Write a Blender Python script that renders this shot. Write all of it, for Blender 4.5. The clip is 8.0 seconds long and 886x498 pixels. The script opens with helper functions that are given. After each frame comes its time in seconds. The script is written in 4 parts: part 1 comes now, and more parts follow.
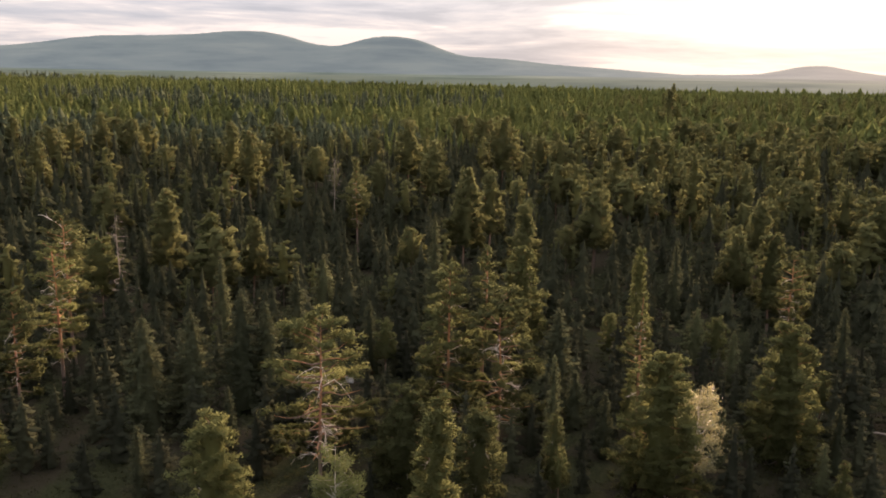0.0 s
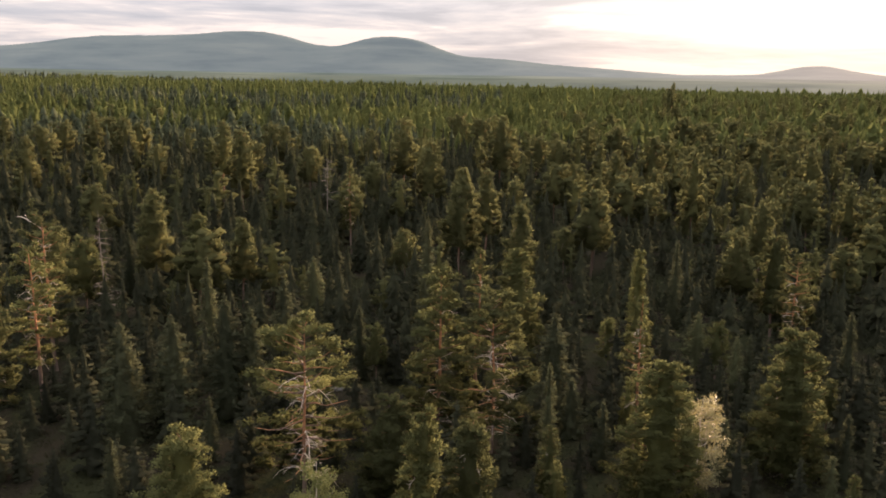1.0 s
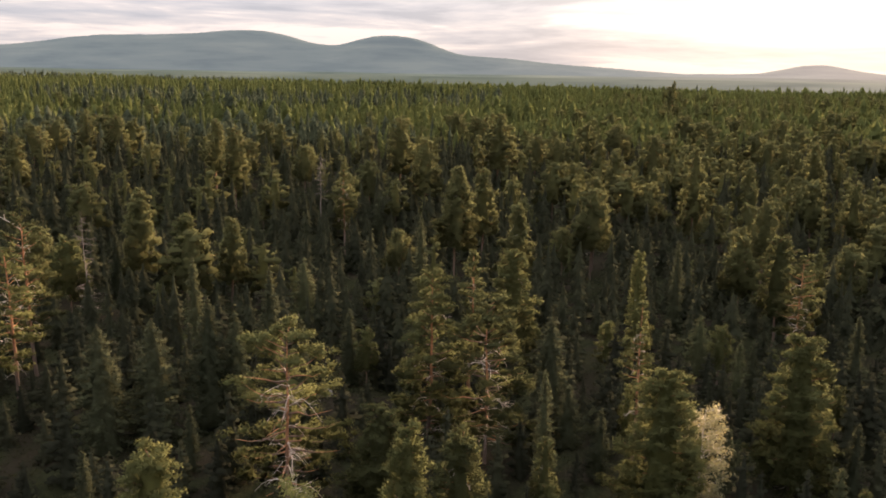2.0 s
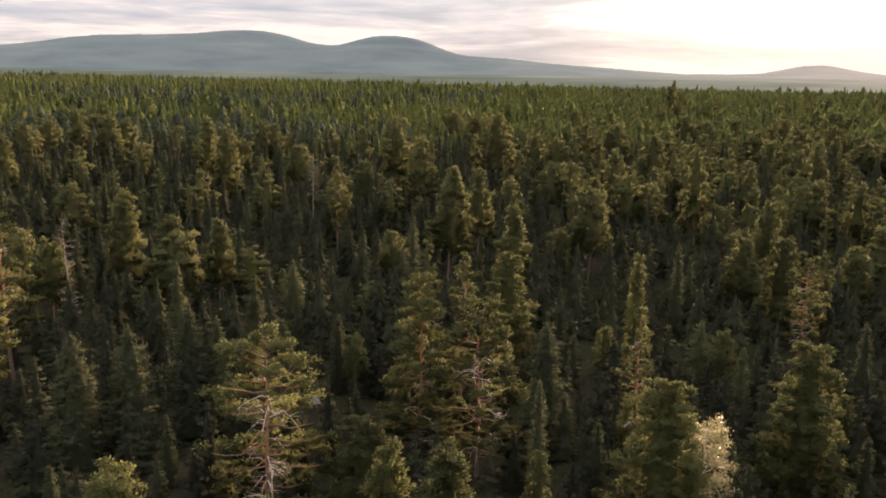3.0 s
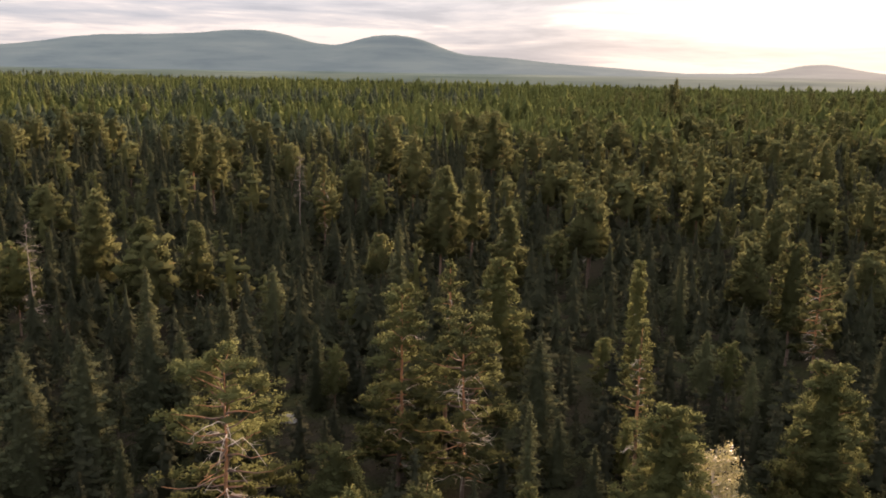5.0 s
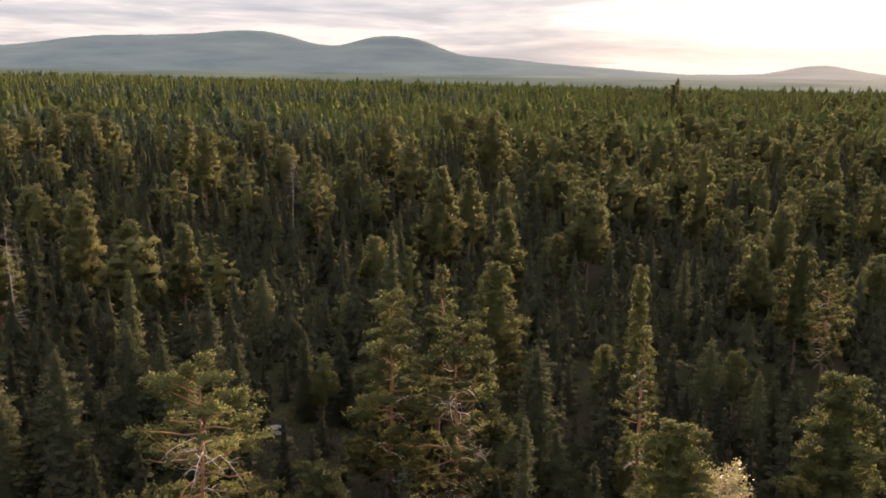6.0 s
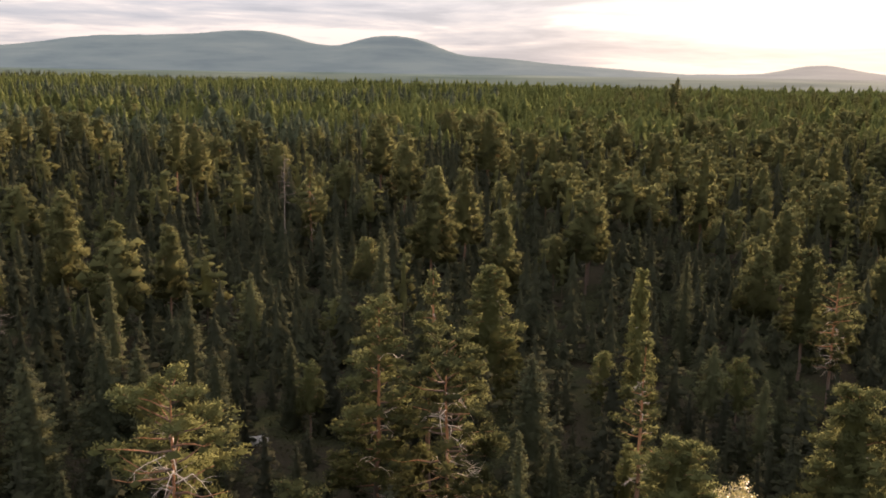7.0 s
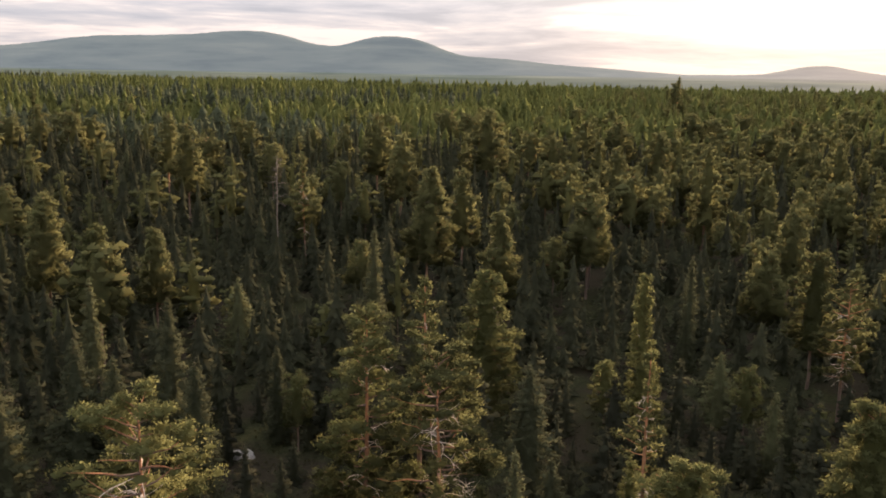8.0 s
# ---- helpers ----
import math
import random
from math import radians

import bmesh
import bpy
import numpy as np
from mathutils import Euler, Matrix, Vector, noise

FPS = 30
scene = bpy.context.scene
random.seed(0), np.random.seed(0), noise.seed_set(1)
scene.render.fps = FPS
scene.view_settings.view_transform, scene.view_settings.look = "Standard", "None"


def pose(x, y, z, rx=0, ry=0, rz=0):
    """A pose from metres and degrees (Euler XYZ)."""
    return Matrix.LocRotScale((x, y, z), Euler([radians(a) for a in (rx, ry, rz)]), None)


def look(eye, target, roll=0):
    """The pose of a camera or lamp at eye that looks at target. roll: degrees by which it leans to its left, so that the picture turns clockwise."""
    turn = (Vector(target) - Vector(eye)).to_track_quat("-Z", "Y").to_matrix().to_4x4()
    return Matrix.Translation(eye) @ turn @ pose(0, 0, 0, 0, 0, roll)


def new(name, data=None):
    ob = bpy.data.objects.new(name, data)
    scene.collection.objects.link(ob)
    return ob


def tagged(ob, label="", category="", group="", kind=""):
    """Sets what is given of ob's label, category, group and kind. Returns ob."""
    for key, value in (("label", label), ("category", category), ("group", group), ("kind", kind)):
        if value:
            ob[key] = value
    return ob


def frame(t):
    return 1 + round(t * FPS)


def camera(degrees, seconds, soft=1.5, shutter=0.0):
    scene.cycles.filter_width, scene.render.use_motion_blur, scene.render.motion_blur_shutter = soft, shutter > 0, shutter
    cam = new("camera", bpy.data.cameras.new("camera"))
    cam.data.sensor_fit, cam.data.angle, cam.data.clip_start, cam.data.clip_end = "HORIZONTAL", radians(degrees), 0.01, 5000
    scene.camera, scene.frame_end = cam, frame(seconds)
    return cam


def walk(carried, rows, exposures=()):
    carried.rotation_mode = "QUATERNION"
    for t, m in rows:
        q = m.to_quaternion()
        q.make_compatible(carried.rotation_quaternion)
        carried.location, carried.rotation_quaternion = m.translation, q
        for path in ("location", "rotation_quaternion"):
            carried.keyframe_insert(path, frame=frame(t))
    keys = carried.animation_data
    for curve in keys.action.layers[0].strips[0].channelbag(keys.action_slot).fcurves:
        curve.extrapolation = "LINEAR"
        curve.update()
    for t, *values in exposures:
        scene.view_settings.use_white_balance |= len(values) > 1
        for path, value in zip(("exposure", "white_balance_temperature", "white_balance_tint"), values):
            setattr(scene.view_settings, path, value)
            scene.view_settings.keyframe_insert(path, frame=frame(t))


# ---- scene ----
cam = camera(55.0, 8.0, soft=1.8)
PITCH, ROLL = -11.595, 0.8  # the drone looks a little down and leans a little
# seconds, metres (x, y, z), degrees of pitch and yaw added
ROWS = [
    (0, 0.00, 0.00, 43.34, -0.000, -0.000),
    (0.5, 0.49, 2.01, 43.08, 0.001, -0.008),
    (1, 0.99, 4.06, 42.84, 0.025, -0.023),
    (1.5, 1.49, 6.04, 42.59, -0.031, 0.003),
    (3, 3.07, 12.20, 41.80, -0.013, 0.004),
    (3.5, 3.62, 14.12, 41.63, -0.007, 0.041),
    (4, 4.15, 16.07, 41.43, -0.044, 0.043),
    (4.5, 4.56, 18.01, 41.23, -0.047, 0.074),
    (6, 5.73, 24.07, 40.58, 0.021, 0.152),
    (6.5, 6.17, 26.07, 40.33, 0.043, 0.153),
    (7, 6.57, 28.19, 40.07, 0.028, 0.121),
    (7.5, 6.90, 30.31, 39.83, 0.049, 0.123),
    (8, 7.26, 32.57, 39.61, 0.060, 0.149),
]
walk(cam, [(t, pose(x, y, z, 90 + PITCH + dp, 0, dy) @ pose(0, 0, 0, 0, 0, ROLL)) for t, x, y, z, dp, dy in ROWS], exposures=[(0.0, 2.84, 6600, 18), (8.0, 2.84, 6600, 18)])

SUN_AZ, SUN_EL = 25.0, 12.5  # degrees: to the right of the heading, above the horizon
toward_sun = Vector((math.sin(radians(SUN_AZ)) * math.cos(radians(SUN_EL)), math.cos(radians(SUN_AZ)) * math.cos(radians(SUN_EL)), math.sin(radians(SUN_EL))))

bright_cloud = Vector((0.40, 0.89, 0.215)).normalized()  # the cloud that glows before the sun


# ---- node helper ----
class Nodes:
    """Short hand for building a node tree."""

    def __init__(self, tree):
        self.tree = tree
        tree.nodes.clear()

    def add(self, kind, settings=None, **links):
        n = self.tree.nodes.new(kind)
        for key, value in (settings or {}).items():
            setattr(n, key, value)
        for key, value in links.items():
            slot = n.inputs[int(key[1:])] if key[0] == "i" and key[1:].isdigit() else n.inputs[key.replace("_", " ")]
            if isinstance(value, bpy.types.NodeSocket):
                self.tree.links.new(value, slot)
            else:
                slot.default_value = value
        return n

    def math(self, op, a, b=0.0, c=0.0):
        return self.add("ShaderNodeMath", {"operation": op}, i0=a, i1=b, i2=c).outputs[0]

    def ramp(self, value, stops):
        n = self.add("ShaderNodeValToRGB", None, i0=value)
        e = n.color_ramp.elements
        while len(e) < len(stops):
            e.new(0.5)
        for spot, (at, colour) in zip(e, stops):
            spot.position, spot.color = at, (*colour, 1)
        return n.outputs[0]

    def mix(self, f, a, b):
        n = self.add("ShaderNodeMix", {"data_type": "RGBA"})
        for slot, value in ((n.inputs[0], f), (n.inputs[6], a), (n.inputs[7], b)):
            if isinstance(value, bpy.types.NodeSocket):
                self.tree.links.new(value, slot)
            else:
                slot.default_value = value if slot == n.inputs[0] else (*value[:3], 1)
        return n.outputs[2]


# ---- world: evening sky behind thin layered cloud ----
world = bpy.data.worlds.new("evening_sky")
scene.world = world
world.use_nodes = True
w = Nodes(world.node_tree)
sky = w.add("ShaderNodeTexSky", {"sky_type": "NISHITA", "sun_disc": False, "sun_elevation": radians(SUN_EL), "sun_rotation": radians(SUN_AZ), "dust_density": 2.5})
clear = w.add("ShaderNodeVectorMath", {"operation": "SCALE"}, i0=sky.outputs[0], Scale=0.10)
way = w.add("ShaderNodeTexCoord").outputs["Generated"]
up = w.add("ShaderNodeSeparateXYZ", None, i0=way).outputs[2]
flat = w.add("ShaderNodeVectorMath", {"operation": "NORMALIZE"}, i0=w.add("ShaderNodeVectorMath", {"operation": "MULTIPLY"}, i0=way, i1=(1.0, 1.0, 0.0)).outputs[0]).outputs[0]
rise = w.math("MULTIPLY", w.math("POWER", w.math("MAXIMUM", up, 0.0), 0.8), 10.0)
sheet = w.add("ShaderNodeVectorMath", {"operation": "ADD"}, i0=flat, i1=w.add("ShaderNodeCombineXYZ", None, i2=rise).outputs[0]).outputs[0]
layers = w.add("ShaderNodeTexNoise", None, Vector=w.add("ShaderNodeMapping", None, Vector=sheet, Location=(0.35, 0.2, 0.12), Scale=(1.7, 1.7, 1.15)).outputs[0], Scale=1.6, Detail=8.0, Roughness=0.58, Distortion=0.35).outputs[0]
puffs = w.add("ShaderNodeTexNoise", None, Vector=w.add("ShaderNodeMapping", None, Vector=sheet, Scale=(1.6, 1.6, 1.0)).outputs[0], Scale=5.0, Detail=6.0, Roughness=0.6, Distortion=0.5).outputs[0]
body_ = w.math("ADD", w.math("MULTIPLY", layers, 0.72), w.math("MULTIPLY", puffs, 0.28))
tone = w.ramp(body_, [(0.41, (0.43, 0.46, 0.50)), (0.465, (0.55, 0.565, 0.59)), (0.52, (0.69, 0.67, 0.66)), (0.575, (0.98, 0.89, 0.81))])
veil = w.add("ShaderNodeVectorMath", {"operation": "SCALE"}, i0=tone, Scale=w.math("ADD", w.math("MULTIPLY", w.math("MAXIMUM", up, 0.0), 3.6), 0.79))  # a thick cloud layer is brightest overhead
cover = w.mix(0.94, clear.outputs[0], veil.outputs[0])
aim = w.math("MAXIMUM", w.add("ShaderNodeVectorMath", {"operation": "DOT_PRODUCT"}, i0=way, i1=bright_cloud).outputs["Value"], 0.0)
core = w.math("MULTIPLY", w.math("POWER", aim, 75.0), 0.62)
halo = w.math("MULTIPLY", w.math("POWER", aim, 9.0), 0.10)
glow = w.add("ShaderNodeVectorMath", {"operation": "SCALE"}, i0=(1.0, 0.86, 0.72), Scale=w.math("ADD", core, halo))
total = w.add("ShaderNodeVectorMath", {"operation": "ADD"}, i0=cover, i1=glow.outputs[0])
back = w.add("ShaderNodeBackground", None, Color=total.outputs[0], Strength=0.167)
w.add("ShaderNodeOutputWorld", None, Surface=back.outputs[0])

sun = new("sun", bpy.data.lights.new("sun", "SUN"))
sun.data.energy, sun.data.angle, sun.data.color = 4.2, radians(13.0), (1.0, 0.69, 0.45)
sun.matrix_world = look(toward_sun * 300, (0, 0, 0))


# ---- materials ----
def material(name):
    m = bpy.data.materials.new(name)
    m.use_nodes = True
    return m, Nodes(m.node_tree)


def finish(n, shader):
    n.add("ShaderNodeOutputMaterial", None, Surface=shader)


def foliage(name, dark, mid, light, through_leaf=0.68, own=True, patch=0.16, gloss=0.0):
    """Needles or leaves: three shades by tree and by clump, light passes through."""
    m, n = material(name)
    place = n.add("ShaderNodeNewGeometry")
    island = place.outputs["Random Per Island"]
    tree = n.add("ShaderNodeObjectInfo").outputs["Random"] if own else n.add("ShaderNodeTexNoise", None, Vector=place.outputs["Position"], Scale=patch, Detail=1.0).outputs[0]
    clump = n.add("ShaderNodeTexNoise", None, Vector=place.outputs["Position"], Scale=1.3, Detail=3.0).outputs[0]
    shade = n.math("ADD", n.math("ADD", n.math("MULTIPLY", tree, 0.46), n.math("MULTIPLY", clump, 0.40)), n.math("MULTIPLY", island, 0.14))
    colour = n.ramp(shade, [(0.30, dark), (0.52, mid), (0.82, light)])
    soft = n.add("ShaderNodeBsdfPrincipled", None, Base_Color=colour, Roughness=0.5, Specular_IOR_Level=gloss) if gloss else n.add("ShaderNodeBsdfDiffuse", None, Color=colour)
    lit = n.add("ShaderNodeBsdfTranslucent", None, Color=n.mix(0.35, colour, light))
    finish(n, n.add("ShaderNodeMixShader", None, i0=through_leaf, i1=soft.outputs[0], i2=lit.outputs[0]).outputs[0])
    return m


def bark(name, low, high, scale=6.0, split=0.35):
    """Bark that turns from one colour low on the stem to another high on it, with plates and cracks."""
    m, n = material(name)
    spot = n.add("ShaderNodeTexCoord")
    height = n.add("ShaderNodeSeparateXYZ", None, i0=spot.outputs["Generated"]).outputs[2]
    plates = n.add("ShaderNodeTexVoronoi", None, Vector=n.add("ShaderNodeMapping", None, Vector=spot.outputs["Object"], Scale=(1, 1, 0.3)).outputs[0], Scale=scale).outputs[0]
    grain = n.add("ShaderNodeTexNoise", None, Vector=spot.outputs["Object"], Scale=3.0, Detail=5.0).outputs[0]
    mixed = n.mix(n.ramp(n.math("ADD", height, n.math("MULTIPLY", grain, 0.3)), [(split, (0, 0, 0)), (split + 0.3, (1, 1, 1))]), low, high)
    worn = n.mix(n.math("MULTIPLY", plates, 0.6), mixed, [c * 0.45 for c in low])
    bump = n.add("ShaderNodeBump", None, Strength=0.6, Distance=0.03, Height=plates)
    finish(n, n.add("ShaderNodeBsdfPrincipled", None, Base_Color=worn, Roughness=0.95, Specular_IOR_Level=0.1, Normal=bump.outputs[0]).outputs[0])
    return m


def ground_material():
    m, n = material("moss_and_heather")
    spot = n.add("ShaderNodeNewGeometry").outputs["Position"]
    broad = n.add("ShaderNodeTexNoise", None, Vector=spot, Scale=0.12, Detail=4.0).outputs[0]
    fine = n.add("ShaderNodeTexNoise", None, Vector=spot, Scale=2.2, Detail=6.0, Roughness=0.7).outputs[0]
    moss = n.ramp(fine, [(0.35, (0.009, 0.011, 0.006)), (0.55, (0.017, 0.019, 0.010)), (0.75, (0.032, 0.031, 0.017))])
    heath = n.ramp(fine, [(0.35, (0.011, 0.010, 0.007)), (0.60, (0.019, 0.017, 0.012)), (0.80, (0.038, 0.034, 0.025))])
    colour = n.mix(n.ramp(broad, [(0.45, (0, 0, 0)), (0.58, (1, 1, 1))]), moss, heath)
    bump = n.add("ShaderNodeBump", None, Strength=0.8, Distance=0.25, Height=fine)
    finish(n, n.add("ShaderNodeBsdfPrincipled", None, Base_Color=colour, Roughness=1.0, Specular_IOR_Level=0.0, Normal=bump.outputs[0]).outputs[0])
    return m


def hill_material(name, painted_haze_tones):
    """Wooded fell far away; haze is painted on as surface glow, faintly blue, and paler towards the sun."""
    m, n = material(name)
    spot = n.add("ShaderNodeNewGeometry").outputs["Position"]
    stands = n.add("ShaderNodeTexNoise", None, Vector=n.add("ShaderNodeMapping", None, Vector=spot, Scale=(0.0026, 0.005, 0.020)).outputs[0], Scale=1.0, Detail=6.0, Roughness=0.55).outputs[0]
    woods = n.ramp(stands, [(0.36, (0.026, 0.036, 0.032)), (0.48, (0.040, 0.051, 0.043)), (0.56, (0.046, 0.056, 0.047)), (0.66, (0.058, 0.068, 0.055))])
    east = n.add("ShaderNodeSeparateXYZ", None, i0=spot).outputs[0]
    air = n.ramp(n.add("ShaderNodeMapRange", None, i0=east, i1=-1800.0, i2=2400.0).outputs[0], painted_haze_tones)
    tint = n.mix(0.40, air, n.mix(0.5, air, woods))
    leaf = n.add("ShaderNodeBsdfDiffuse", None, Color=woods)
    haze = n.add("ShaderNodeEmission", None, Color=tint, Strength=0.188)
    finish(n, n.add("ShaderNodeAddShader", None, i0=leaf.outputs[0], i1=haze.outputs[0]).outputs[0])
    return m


def stone_material():
    m, n = material("lichened_granite")
    spot = n.add("ShaderNodeTexCoord").outputs["Object"]
    spots = n.add("ShaderNodeTexNoise", None, Vector=spot, Scale=5.0, Detail=7.0, Roughness=0.7).outputs[0]
    bump = n.add("ShaderNodeBump", None, Strength=0.5, Distance=0.05, Height=spots)
    finish(n, n.add("ShaderNodeBsdfPrincipled", None, Base_Color=n.ramp(spots, [(0.35, (0.05, 0.05, 0.048)), (0.55, (0.11, 0.11, 0.105)), (0.7, (0.19, 0.185, 0.175))]), Roughness=0.85, Normal=bump.outputs[0]).outputs[0])
    return m


PINE_DARK, PINE_MID, PINE_LIGHT = (0.044, 0.050, 0.024), (0.070, 0.078, 0.034), (0.112, 0.119, 0.047)
FIR_DARK, FIR_MID, FIR_LIGHT = (0.029, 0.034, 0.021), (0.044, 0.050, 0.029), (0.076, 0.085, 0.043)
pine_needles = foliage("pine_needles", PINE_DARK, PINE_MID, PINE_LIGHT)
spruce_needles = foliage("spruce_needles", FIR_DARK, FIR_MID, FIR_LIGHT, 0.45)
# darker copy of spruce_needles, shade among the crowded spruces painted in
dark_spruce_needles = foliage("dark_spruce_needles", (0.018, 0.020, 0.014), (0.027, 0.030, 0.020), (0.043, 0.047, 0.028), 0.5)
birch_leaves = foliage("birch_leaves", (0.045, 0.050, 0.024), (0.09, 0.092, 0.042), (0.20, 0.185, 0.09), 0.45, gloss=0.5)
green_birch_leaves = foliage("green_birch_leaves", (0.055, 0.068, 0.028), (0.10, 0.115, 0.046), (0.19, 0.195, 0.085), 0.45)
# brighter copy of pine_needles, sun and haze on farther pines painted in
lit_wood_pine_needles = foliage("pine_needles_of_the_woods", (0.058, 0.063, 0.030), (0.088, 0.094, 0.043), (0.128, 0.134, 0.056), own=False)
# spruce colour darkened to paint in the shade below the tall pines
shaded_wood_spruce_needles = foliage("spruce_needles_of_the_woods", (0.022, 0.025, 0.017), (0.034, 0.038, 0.024), (0.060, 0.066, 0.036), 0.5, own=False)
# needle colour raised to paint low sunlight onto the far woods
lit_far_needles = foliage("needles_of_the_far_woods", (0.070, 0.085, 0.034), (0.100, 0.118, 0.045), (0.140, 0.156, 0.060), 0.65, own=False, patch=0.02)
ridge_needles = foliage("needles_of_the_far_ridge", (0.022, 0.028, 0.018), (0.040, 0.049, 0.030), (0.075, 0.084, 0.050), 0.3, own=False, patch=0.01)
pine_bark = bark("pine_bark", (0.10, 0.075, 0.06), (0.28, 0.14, 0.07))
spruce_bark = bark("spruce_bark", (0.085, 0.065, 0.05), (0.11, 0.08, 0.06))
birch_bark = bark("birch_bark", (0.18, 0.165, 0.15), (0.40, 0.38, 0.34), 9.0)
grey_wood = bark("bare_grey_wood", (0.34, 0.30, 0.26), (0.44, 0.39, 0.34), 9.0)
weathered_wood = bark("weathered_dark_wood", (0.11, 0.095, 0.08), (0.16, 0.14, 0.12), 9.0)
shrub_leaves = foliage("dwarf_shrub_leaves", (0.014, 0.017, 0.008), (0.026, 0.028, 0.013), (0.046, 0.044, 0.021), 0.3, own=False)


# ---- lie of the land ----
def smooth(a, b, v):
    t = np.clip((np.asarray(v, float) - a) / (b - a), 0, 1)
    return t * t * (3 - 2 * t)


def lie(x, y):
    """Height of the ground."""
    x, y = np.asarray(x, float), np.asarray(y, float)
    swell = 0.35 * np.sin(x * 0.11 + 1.0) * np.cos(y * 0.09) * smooth(60, 140, y) + 1.3 * np.sin(x * 0.012 + 2) * np.sin(y * 0.009) * smooth(150, 500, y)
    return swell + 7.5 * smooth(115, 330, y) + 6.5 * smooth(320, 640, y) + 3.5 * smooth(600, 950, y) - 11.0 * smooth(1000, 1700, y) - np.clip(x, -2500, 2500) * 0.012 * smooth(350, 1800, y) + 3 * np.sin(y * 0.0042 + x * 0.001) * smooth(700, 1800, y)


# ---- mesh building ----
class Soup:
    """Triangles gathered piece by piece, with a material slot for each; foliage also carries the way its mass faces."""

    def __init__(self):
        self.v, self.f, self.m, self.w, self.n = [], [], [], [], 0

    def add(self, v, f, slot=0, facing=None):
        self.v.append(np.asarray(v, np.float32))
        self.f.append(np.asarray(f, np.int32) + self.n)
        self.m.append(np.full(len(f), slot, np.int32))
        self.w.append(np.zeros((len(v), 3), np.float32) if facing is None else np.asarray(facing, np.float32))
        self.n += len(v)
        return self

    def arrays(self):
        return np.concatenate(self.v), np.concatenate(self.f), np.concatenate(self.m), np.concatenate(self.w)


def mesh_of(name, v, f, slots, mats, rounded=False, facing=None):
    me = bpy.data.meshes.new(name)
    me.vertices.add(len(v))
    me.vertices.foreach_set("co", np.ascontiguousarray(v, np.float32).ravel())
    me.loops.add(len(f) * 3)
    me.loops.foreach_set("vertex_index", np.ascontiguousarray(f, np.int32).ravel())
    me.polygons.add(len(f))
    me.polygons.foreach_set("loop_start", np.arange(0, len(f) * 3, 3, dtype=np.int32))
    for mat in mats:
        me.materials.append(mat)
    me.polygons.foreach_set("material_index", slots)
    if rounded:
        me.polygons.foreach_set("use_smooth", np.ones(len(f), bool))
    me.update(calc_edges=True)
    if facing is not None and np.any(facing):
        me.normals_split_custom_set_from_vertices(facing.tolist())
    return me


def tube(path, radii, sides=6):
    """A tapered round stem along a path."""
    path, radii = np.asarray(path, float), np.asarray(radii, float)
    along = np.gradient(path, axis=0)
    along /= np.linalg.norm(along, axis=1)[:, None] + 1e-9
    guide = np.where(np.abs(along[:, 2:3]) > 0.8, [[1.0, 0, 0]], [[0, 0, 1.0]])
    a = np.cross(along, guide)
    a /= np.linalg.norm(a, axis=1)[:, None] + 1e-9
    b = np.cross(along, a)
    turn = np.arange(sides) * 2 * math.pi / sides
    v = path[:, None] + radii[:, None, None] * (a[:, None] * np.cos(turn)[None, :, None] + b[:, None] * np.sin(turn)[None, :, None])
    f = []
    for i in range(len(path) - 1):
        for j in range(sides):
            p, q = i * sides + j, i * sides + (j + 1) % sides
            f += [(p, q, q + sides), (p, q + sides, p + sides)]
    return v.reshape(-1, 3), f


def blades(rng, root, axis, length, width, facing=None):
    """One pointed triangle for each root, along its axis; facing is the way its clump faces there."""
    root, axis, length = np.asarray(root, float), np.asarray(axis, float), np.asarray(length)
    axis = axis / (np.linalg.norm(axis, axis=1)[:, None] + 1e-9)
    side = np.cross(axis, rng.normal(size=axis.shape))
    side *= (np.asarray(width) / 2 / (np.linalg.norm(side, axis=1) + 1e-9))[:, None]
    mid = root + axis * (length * 0.25)[:, None]
    if facing is None:
        return np.stack([mid - side, mid + side, root + axis * length[:, None]], 1).reshape(-1, 3), np.arange(len(root) * 3).reshape(-1, 3)
    facing = facing / (np.linalg.norm(facing, axis=1)[:, None] + 1e-9)
    side *= np.where(np.einsum("ij,ij->i", np.cross(side, axis), facing) < 0, -1, 1)[:, None]
    v = np.stack([mid - side, mid + side, root + axis * length[:, None]], 1).reshape(-1, 3)
    return v, np.arange(len(v)).reshape(-1, 3), 0, np.repeat(facing, 3, 0)


def limb_path(rng, start, az, length, rise, sag, points=5, twist=0.12):
    """A limb that leaves the stem at start, sags and turns up again."""
    u = np.linspace(0, 1, points)
    bend = az + np.cumsum(rng.normal(0, twist, points))
    out = np.concatenate([[0], np.cumsum(np.full(points - 1, length / (points - 1)))])
    step = np.stack([np.cos(bend), np.sin(bend), np.zeros(points)], 1)
    p = np.zeros((points, 3))
    for i in range(1, points):
        p[i] = p[i - 1] + step[i] * (out[i] - out[i - 1])
    p[:, 2] = length * (rise * u - sag * np.sin(u * math.pi)) + rng.normal(0, 0.03 * length, points) * (u > 0)
    return np.asarray(start) + p


HEART_V = np.array([(1, 0, 0), (0, 1, 0), (-1, 0, 0), (0, -1, 0), (0, 0, 1), (0, 0, -1)], float)
HEART_F = np.array([(i, (i + 1) % 4, 4) for i in range(4)] + [((i + 1) % 4, i, 5) for i in range(4)])


